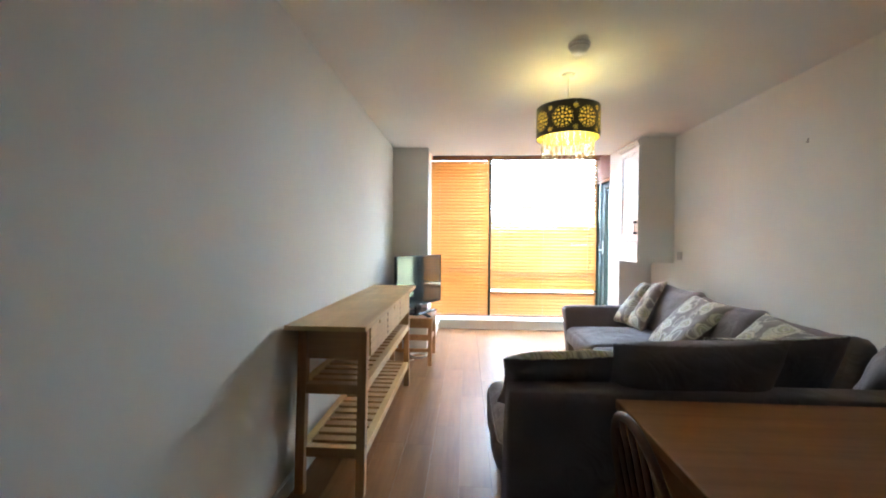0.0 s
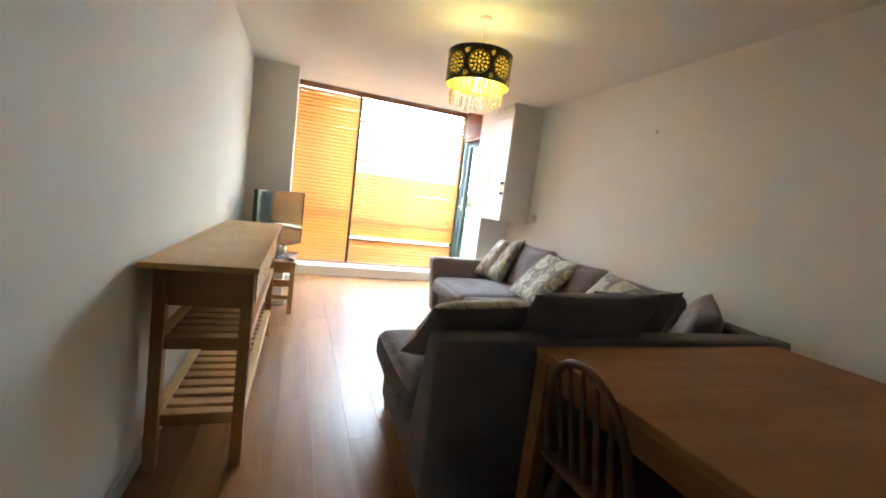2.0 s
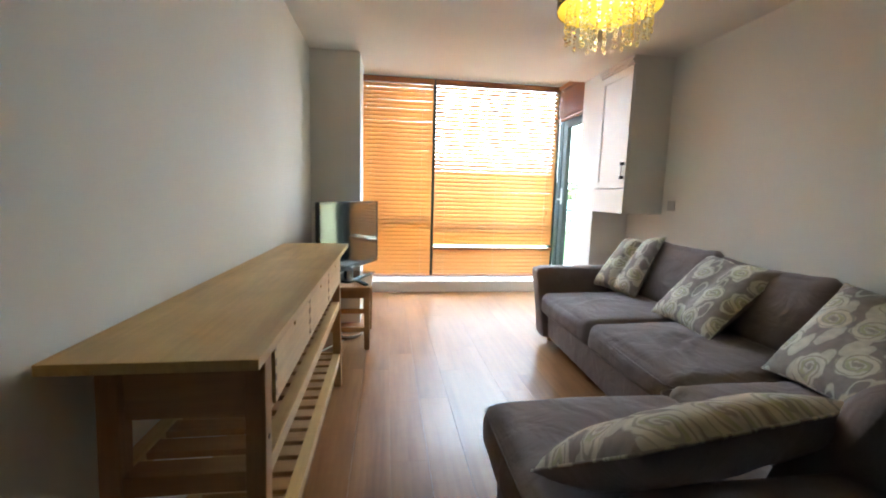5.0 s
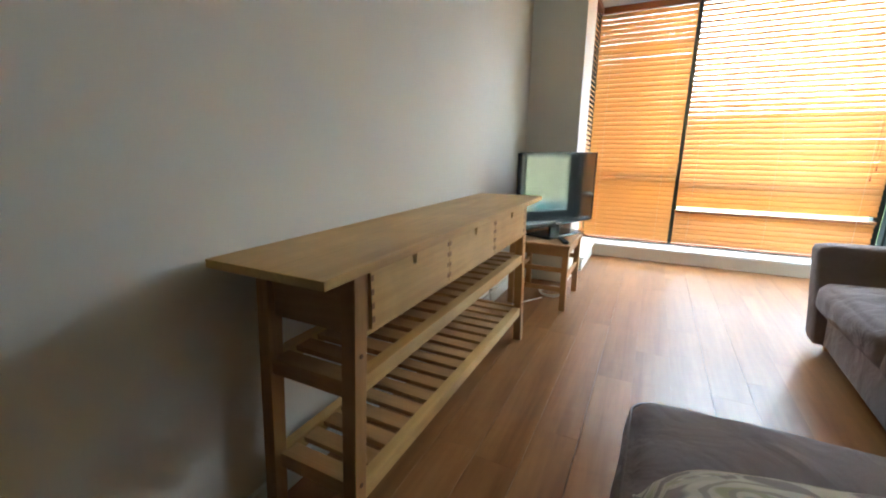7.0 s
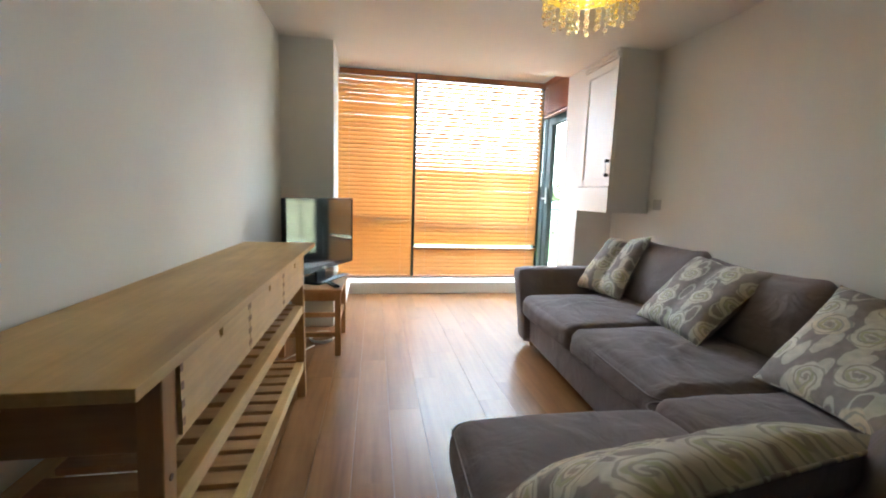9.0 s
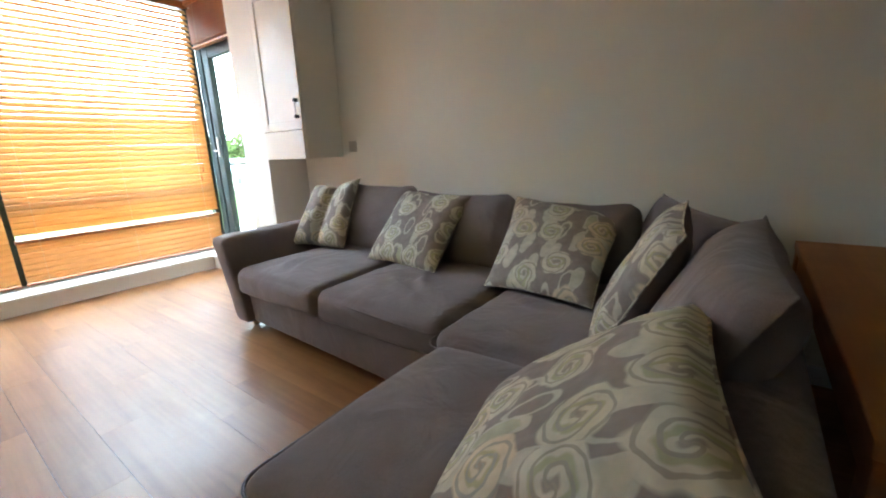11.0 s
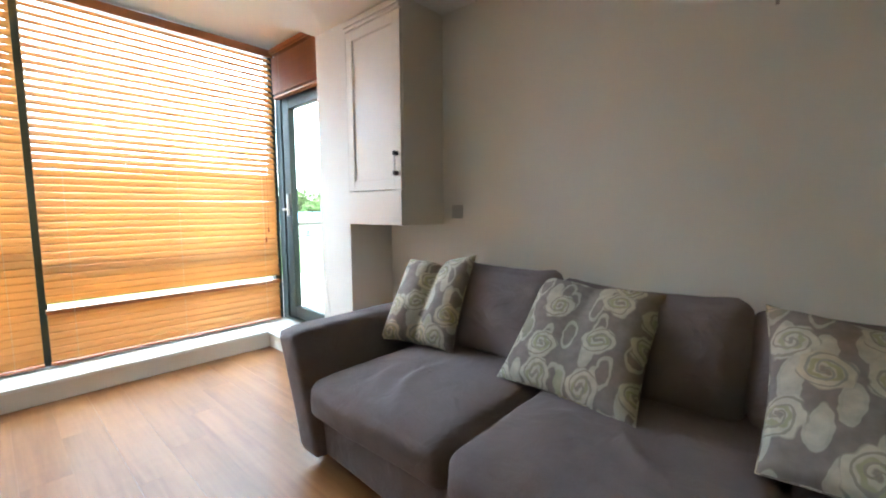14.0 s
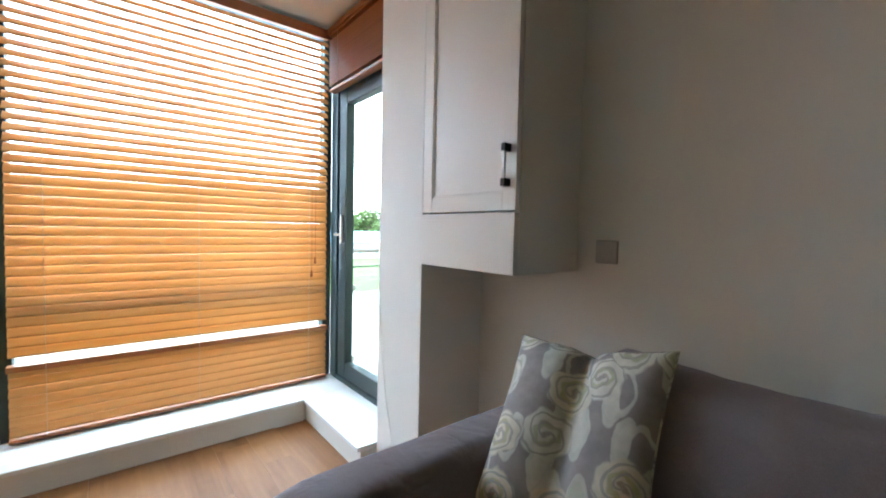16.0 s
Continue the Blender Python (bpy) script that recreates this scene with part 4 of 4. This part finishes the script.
def pierced_band():
    """The black outer skin: a fine grid wrapped into a drum, without the cells of the flower holes."""
    bm = bmesh.new()
    nu, nv = 600, 96
    length, height = 2 * math.pi * R, Z1 - Z0

    def hole(s, z):
        for k in range(8):
            cx = (k + 0.5) * length / 8
            dx, dz = s - cx, z - height * 0.47
            d = math.hypot(dx, dz)
            a = math.atan2(dz, dx)
            if d < 0.010:
                return True
            if 0.019 < d < 0.036 and math.cos(8 * a) > 0.15 + 18 * abs(d - 0.028):
                return True
            for count, at, size in ((12, 0.050, 0.0075), (24, 0.064, 0.0030)):
                turn = 2 * math.pi / count
                near = (a + (0.5 * turn if count == 12 else 0)) % turn - turn / 2
                if math.hypot(d - at, d * near) < size:
                    return True
            for cz in (height * 0.80, height * 0.13):
                ex, ez = s - (cx + length / 16), z - cz
                e = math.hypot(ex, ez)
                if e < 0.005 or (0.009 < e < 0.016 and math.cos(8 * math.atan2(ez, ex)) > 0.1):
                    return True
        return False

    grid = [[bm.verts.new((R * math.cos(2 * math.pi * i / nu), R * math.sin(2 * math.pi * i / nu), Z0 + height * j / nv)) for j in range(nv + 1)] for i in range(nu)]
    for i in range(nu):
        for j in range(nv):
            if not hole((i + 0.5) * length / nu, (j + 0.5) * height / nv):
                bm.faces.new((grid[i][j], grid[(i + 1) % nu][j], grid[(i + 1) % nu][j + 1], grid[i][j + 1]))
    loose = [v for v in bm.verts if not v.link_faces]
    bmesh.ops.delete(bm, geom=loose, context="VERTS")
    return bm


part("pierced_skin", pierced_band(), SHADE_BLACK, lamp, "black skin with flower cut-outs", True)
part("spider", joined(tube_bm([(-R, 0, 2.15), (R, 0, 2.15)], 0.003, 6), tube_bm([(0, -R, 2.15), (0, R, 2.15)], 0.003, 6)), STEEL, lamp)
part("bulb", turned(soft_bm(0.06, 0.06, 0.09, 0.03, 0.0, 6, 0.0), pose(0, 0, 2.025)), BULB, lamp, "glowing bulb", True)
part("lamp_holder", turned(cylinder_bm(0.018, 0.05, 16), pose(0, 0, 2.14)), PLASTIC_WHITE, lamp)


def strand(x, y, z0, z1):
    """A string of cut beads, each fourth one a longer drop, as one turned body."""
    points, radii = [], []
    z, k = z0, 0
    while z > z1:
        long = k % 4 == 3 or z - 0.018 <= z1
        half, fat = (0.013, 0.0085) if long else (0.007, 0.007)
        for q, r in ((-0.95, 0.15), (-0.5, 0.85), (0.0, 1.0), (0.5, 0.85), (0.95, 0.15)):
            points.append((x, y, z - half * (1 + q)))
            radii.append(r * fat)
        z -= 2 * half + 0.003
        k += 1
    last = len(points) - 1
    return tube_bm(points, 1.0, 6, taper=lambda q: radii[round(q * last)])


strands = [strand(0.165 * math.cos(2 * math.pi * k / 28), 0.165 * math.sin(2 * math.pi * k / 28), 2.05, 1.86 if k % 2 else 1.885) for k in range(28)]
strands += [strand(0.10 * math.cos(2 * math.pi * (k + 0.3) / 12), 0.10 * math.sin(2 * math.pi * (k + 0.3) / 12), 2.0, 1.845) for k in range(12)]
for beads in strands:
    part("crystal_strand", beads, CRYSTAL, lamp)

det = thing("smoke_detector", "white round smoke detector on the ceiling", "smoke detector", pose(1.515, -2.50, 0))
part("base", turned(cylinder_bm(0.062, 0.014, 36), pose(0, 0, H - 0.007)), PLASTIC_WHITE, det, "", True)
part("cover", turned(cylinder_bm(0.042, 0.030, 36, 0.056), pose(0, 0, H - 0.029)), PLASTIC_WHITE, det, "", True)
part("vent_ring", turned(cylinder_bm(0.0572, 0.003, 36), pose(0, 0, H - 0.0160)), PLASTIC_PALE, det)

# ---- things on the walls ----
sock = thing("wall_socket", "pale grey single wall socket plate", "socket")
part("plate", box_bm(W - 0.009, W, -0.61, -0.525, 1.118, 1.203, 0.003), PLASTIC_PALE, sock)
part("insert", box_bm(W - 0.011, W - 0.009, -0.595, -0.54, 1.133, 1.188, 0.001), PLASTIC_PALE, sock)

phone = thing("door_entry_phone", "white door entry phone with a round grey speaker on the wall", "intercom")
part("lower_case", box_bm(W - 0.035, W, -4.05, -3.880, 1.078, 1.163, 0.006), PLASTIC_WHITE, phone)
part("handset", box_bm(W - 0.045, W, -4.04, -3.918, 1.170, 1.300, 0.006), PLASTIC_GREY, phone, "pale grey upper unit")
phone.children[1].data.materials[0] = material("pale_grey_plastic", (0.66, 0.65, 0.63), 0.5)[0]
part("speaker", turned(cylinder_bm(0.034, 0.008, 28), pose(W - 0.038, -3.927, 1.122, 0, 90)), PLASTIC_GREY, phone, "", True)
part("key", box_bm(W - 0.039, W - 0.035, -4.035, -3.98, 1.095, 1.145, 0.002), PLASTIC_WHITE, phone)
switch = thing("light_switch", "brushed steel light switch plate", "switch")
part("plate", box_bm(W - 0.008, W, -4.25, -4.165, 1.078, 1.158, 0.003), STEEL, switch)
part("rocker", box_bm(W - 0.014, W - 0.008, -4.222, -4.193, 1.096, 1.140, 0.002), DARK_METAL, switch)
for y, z in ((-2.12, 1.950), (-3.926, 1.945)):
    tagged(new("picture_hook", mesh_of("picture_hook", joined(box_bm(W - 0.004, W, y - 0.006, y + 0.006, z - 0.018, z + 0.012, 0.001), box_bm(W - 0.014, W - 0.004, y - 0.003, y + 0.003, z - 0.016, z - 0.010)), HOOK_METAL)), "small metal picture hook on the bare wall", "hook")
tagged(new("aerial_cable", mesh_of("aerial_cable", tube_bm([(2.683, 0.425, 1.02), (2.683, 0.415, 0.86), (2.683, 0.39, 0.62), (2.683, 0.34, 0.38), (2.683, 0.285, 0.22), (2.683, 0.27, 0.09), (2.683, 0.26, 0.005)], 0.0028, 6), CABLE_WHITE, True)), "thin cable hanging down the pier", "cable")

# ---- outside ----
def grass_material():
    m, t, b = material("lawn", (0.09, 0.17, 0.03), 0.9)
    v = coords(t)
    t.links.new(ramp(t, noise_tex(t, v, 0.35, 6), [(0.3, (0.065, 0.11, 0.022)), (0.7, (0.11, 0.165, 0.042))]), b.inputs["Base Color"])
    return m


GRASS = grass_material()
PAVING = paint("pale_paving", (0.36, 0.345, 0.32), 0.85, 12)
YELLOW = paint("pale_yellow_render", (0.62, 0.56, 0.36), 0.85, 20)
BLUE_ROOF = paint("blue_metal_roof", (0.22, 0.38, 0.47), 0.5, 8)
TRUNK = paint("bark", (0.10, 0.075, 0.05), 0.9, 60)
GZ = -5.6
setting("ground", box_bm(-400, 400, -400, 500, GZ - 0.5, GZ), GRASS, "green lawn below the flat")
setting("pavement", box_bm(-40, 90, 2.6, 38.0, GZ, GZ + 0.03), PAVING, "pale paved yard below the flat")
setting("wall_outer", joined(box_bm(-8, 0.17, EDGE + 0.02, 0.9, GZ, 6), box_bm(3.35, 4.4, -6, 0.3, GZ, 2.9), box_bm(0.17, 3.2, 0.6, 1.7, GZ, -0.22)), YELLOW, "rendered outside wall of the flats")
setting("balcony_floor", box_bm(2.99, 4.55, 0.47, 2.10, -0.22, -0.05, 0.004), PAVING, "pale balcony slab")

RAIL_GREY = material("grey_painted_rail", (0.30, 0.27, 0.25), 0.55)[0]
RAIL_DARK = material("dark_painted_rail", (0.03, 0.035, 0.035), 0.6)[0]
rail = thing("balcony_railing", "grey balcony railing with clamped glass panels", "railing")
for x0, y0, x1, y1 in ((3.02, 2.0, 4.48, 2.0), (4.48, 2.0, 4.48, 0.50)):
    part("top_rail", tube_bm([(x0, y0, 1.030), (x1, y1, 1.030)], 0.021, 12), RAIL_GREY, rail, "", True)
    part("lower_rail", tube_bm([(x0, y0, 0.883), (x1, y1, 0.883)], 0.007, 8), RAIL_DARK, rail, "", True)
for x, y in ((3.24, 2.0), (4.48, 2.0), (4.48, 0.55)):
    part("post", box_bm(x - 0.018, x + 0.018, y - 0.018, y + 0.018, -0.05, 1.012, 0.003), RAIL_DARK, rail)
for x0, x1, y0, y1 in ((3.30, 4.42, 1.996, 2.004), (4.476, 4.484, 0.64, 1.92)):
    g = part("glass_panel", box_bm(x0, x1, y0, y1, 0.0, 0.80), GLASS, rail, "clear glass panel")
    g.visible_shadow = False
for x in (3.33, 4.405):
    for z in (0.05, 0.693):
        part("clamp", turned(cylinder_bm(0.028, 0.03, 16), pose(x, 1.995, z, 90)), RAIL_GREY, rail)


def building(name, label, x0, x1, y0, y1, h, roof_h, wall_m, roof_m, storeys, bays, facing):
    ob = thing(name, label, "building")
    part("wall", box_bm(x0, x1, y0, y1, GZ, GZ + h), wall_m, ob)
    bm = bmesh.new()
    e = 0.4
    base = [bm.verts.new(p) for p in ((x0 - e, y0 - e, GZ + h), (x1 + e, y0 - e, GZ + h), (x1 + e, y1 + e, GZ + h), (x0 - e, y1 + e, GZ + h))]
    if x1 - x0 > y1 - y0:
        ridge = [bm.verts.new(((x0 - e), (y0 + y1) / 2, GZ + h + roof_h)), bm.verts.new(((x1 + e), (y0 + y1) / 2, GZ + h + roof_h))]
        faces = ((0, 1, 5, 4), (2, 3, 4, 5), (1, 2, 5), (3, 0, 4), (3, 2, 1, 0))
    else:
        ridge = [bm.verts.new(((x0 + x1) / 2, y0 - e, GZ + h + roof_h)), bm.verts.new(((x0 + x1) / 2, y1 + e, GZ + h + roof_h))]
        faces = ((0, 1, 4), (1, 2, 5, 4), (2, 3, 5), (3, 0, 4, 5), (3, 2, 1, 0))
    allv = base + ridge
    for f in faces:
        bm.faces.new([allv[i] for i in f])
    bmesh.ops.recalc_face_normals(bm, faces=bm.faces[:])
    part("roof", bm, roof_m, ob)
    for s in range(storeys):
        z = GZ + 0.9 + s * h / storeys
        for k in range(bays):
            if facing == "-y":
                c = x0 + (k + 0.5) * (x1 - x0) / bays
                w = part("window", joined(box_bm(c - 0.6, c - 0.52, y0 - 0.05, y0 + 0.05, z, z + 1.4), box_bm(c + 0.52, c + 0.6, y0 - 0.05, y0 + 0.05, z, z + 1.4), box_bm(c - 0.52, c + 0.52, y0 - 0.05, y0 + 0.05, z, z + 0.08), box_bm(c - 0.52, c + 0.52, y0 - 0.05, y0 + 0.05, z + 1.32, z + 1.4)), GLOSS_WHITE, ob)
                part("pane", box_bm(c - 0.52, c + 0.52, y0 - 0.02, y0 - 0.01, z + 0.08, z + 1.32), PANE_DARK, w)
            else:
                c = y0 + (k + 0.5) * (y1 - y0) / bays
                w = part("window", joined(box_bm(x0 - 0.05, x0 + 0.05, c - 0.6, c - 0.52, z, z + 1.4), box_bm(x0 - 0.05, x0 + 0.05, c + 0.52, c + 0.6, z, z + 1.4), box_bm(x0 - 0.05, x0 + 0.05, c - 0.52, c + 0.52, z, z + 0.08), box_bm(x0 - 0.05, x0 + 0.05, c - 0.52, c + 0.52, z + 1.32, z + 1.4)), GLOSS_WHITE, ob)
                part("pane", box_bm(x0 - 0.02, x0 - 0.01, c - 0.52, c + 0.52, z + 0.08, z + 1.32), PANE_DARK, w)
    return ob


PANE_DARK = material("teal_window_glass", (0.10, 0.22, 0.24), 0.12)[0]
building("apartment_block", "pale yellow rendered block of flats with teal windows", 9.5, 18, -1.0, 8.0, 11.5, 2.0, YELLOW, BLUE_ROOF, 4, 4, "-x")
building("house", "long low building with a blue roof beyond the lawn", 26, 80, 84, 94, 3.6, 2.6, PAVING, BLUE_ROOF, 1, 12, "-y")

LEAF = []
for nm, c0 in (("spring_leaf", (0.10, 0.15, 0.04)), ("olive_leaf", (0.10, 0.11, 0.05))):
    lm, lt, lb = material(nm, c0, 0.7)
    inf = lt.nodes.new("ShaderNodeNewGeometry")
    lt.links.new(ramp(lt, inf.outputs["Random Per Island"], [(0.0, tuple(c * 0.6 for c in c0)), (1.0, tuple(c * 1.6 for c in c0))]), lb.inputs["Base Color"])
    LEAF.append(lm)


def tree(x, y, z, h, seed, leaf):
    rng = random.Random(seed)
    ob = thing("tree", "leafy tree on the far slope", "tree", pose(x, y, z), "trees beyond the lawn")
    limbs = [tube_bm([(0, 0, 0), (0.1, 0.05, h * 0.3), (0.0, 0.1, h * 0.6)], h * 0.022, 7, taper=lambda k: 1 - 0.6 * k)]
    for i in range(5):
        a = rng.uniform(0, 6.3)
        limbs.append(tube_bm([(0, 0, h * (0.25 + 0.06 * i)), (h * 0.12 * math.cos(a), h * 0.12 * math.sin(a), h * (0.42 + 0.06 * i)), (h * 0.24 * math.cos(a), h * 0.24 * math.sin(a), h * (0.52 + 0.07 * i))], h * 0.010, 5, taper=lambda k: 1 - 0.7 * k))
    part("trunk", joined(*limbs), TRUNK, ob)
    verts, faces = [], []
    lumps = [(rng.uniform(-.26, .26) * h, rng.uniform(-.26, .26) * h, h * rng.uniform(0.4, 0.88), h * rng.uniform(0.10, 0.19)) for _ in range(14)]
    for _ in range(900):
        cx, cy, cz, r = rng.choice(lumps)
        d = Vector((rng.gauss(0, 1), rng.gauss(0, 1), rng.gauss(0, 1))).normalized() * r * rng.uniform(0.6, 1.05)
        c = Vector((cx, cy, cz)) + d
        a = Vector((rng.gauss(0, 1), rng.gauss(0, 1), rng.gauss(0, 1))).normalized() * h * 0.03
        b = a.cross(Vector((rng.gauss(0, 1), rng.gauss(0, 1), rng.gauss(0, 1)))).normalized() * h * 0.022
        k = len(verts)
        verts += [c - a, c + b, c + a, c - b]
        faces.append((k, k + 1, k + 2, k + 3))
    me = bpy.data.meshes.new("crown")
    me.from_pydata([tuple(v) for v in verts], [], faces)
    me.materials.append(leaf)
    cr = new("crown", me)
    cr.parent = ob


rng = random.Random(8)
for i in range(52):
    tree(-2 + i * 2.3 + rng.uniform(-3, 3), 99 + rng.uniform(0, 18), GZ, rng.uniform(9.5, 13.5), i, LEAF[i % 2])
hill = bmesh.new()
nx, ny = 40, 12
rows = [[hill.verts.new((-80 + 300 * i / nx, 122 + 150 * j / ny, GZ - 0.2 + 15 * math.sin(math.pi * j / (ny * 1.6)) * (0.75 + 0.35 * noise.noise(Vector((i * 0.25, j * 0.3, 2.0)))))) for j in range(ny + 1)] for i in range(nx + 1)]
for i in range(nx):
    for j in range(ny):
        hill.faces.new((rows[i][j], rows[i + 1][j], rows[i + 1][j + 1], rows[i][j + 1]))
setting("backdrop_hill", hill, GRASS, "low green hill in the distance", True)

# ---- floor boards ----
def boards():
    bw, length = 0.1725, 1.26
    known = {5: -1.49, 4: -2.06, 3: -2.33, 6: -1.11, 7: -1.95, 8: -1.44}
    rng = random.Random(5)
    meshes = {}
    for i in range(19):
        x0, x1 = i * bw, min((i + 1) * bw, W)
        if x1 - x0 < 0.02:
            continue
        start = known.get(i, rng.uniform(-2, -0.8))
        while start > BACK:
            start -= length
        y = start
        while y < 1.184:
            y0, y1 = max(y, BACK), min(y + length, 1.184)
            y += length
            if y1 - y0 < 0.02:
                continue
            key = (round(x1 - x0, 3), round(y1 - y0, 3))
            if key not in meshes:
                w, d = key
                meshes[key] = mesh_of("plank", box_bm(0.0003, w - 0.0003, 0.0003, d - 0.0003, -0.012, 0), FLOORING)
            p = new("plank", meshes[key])
            p.parent = floor
            p.matrix_local = Matrix.Translation((x0, y0, 0))


boards()
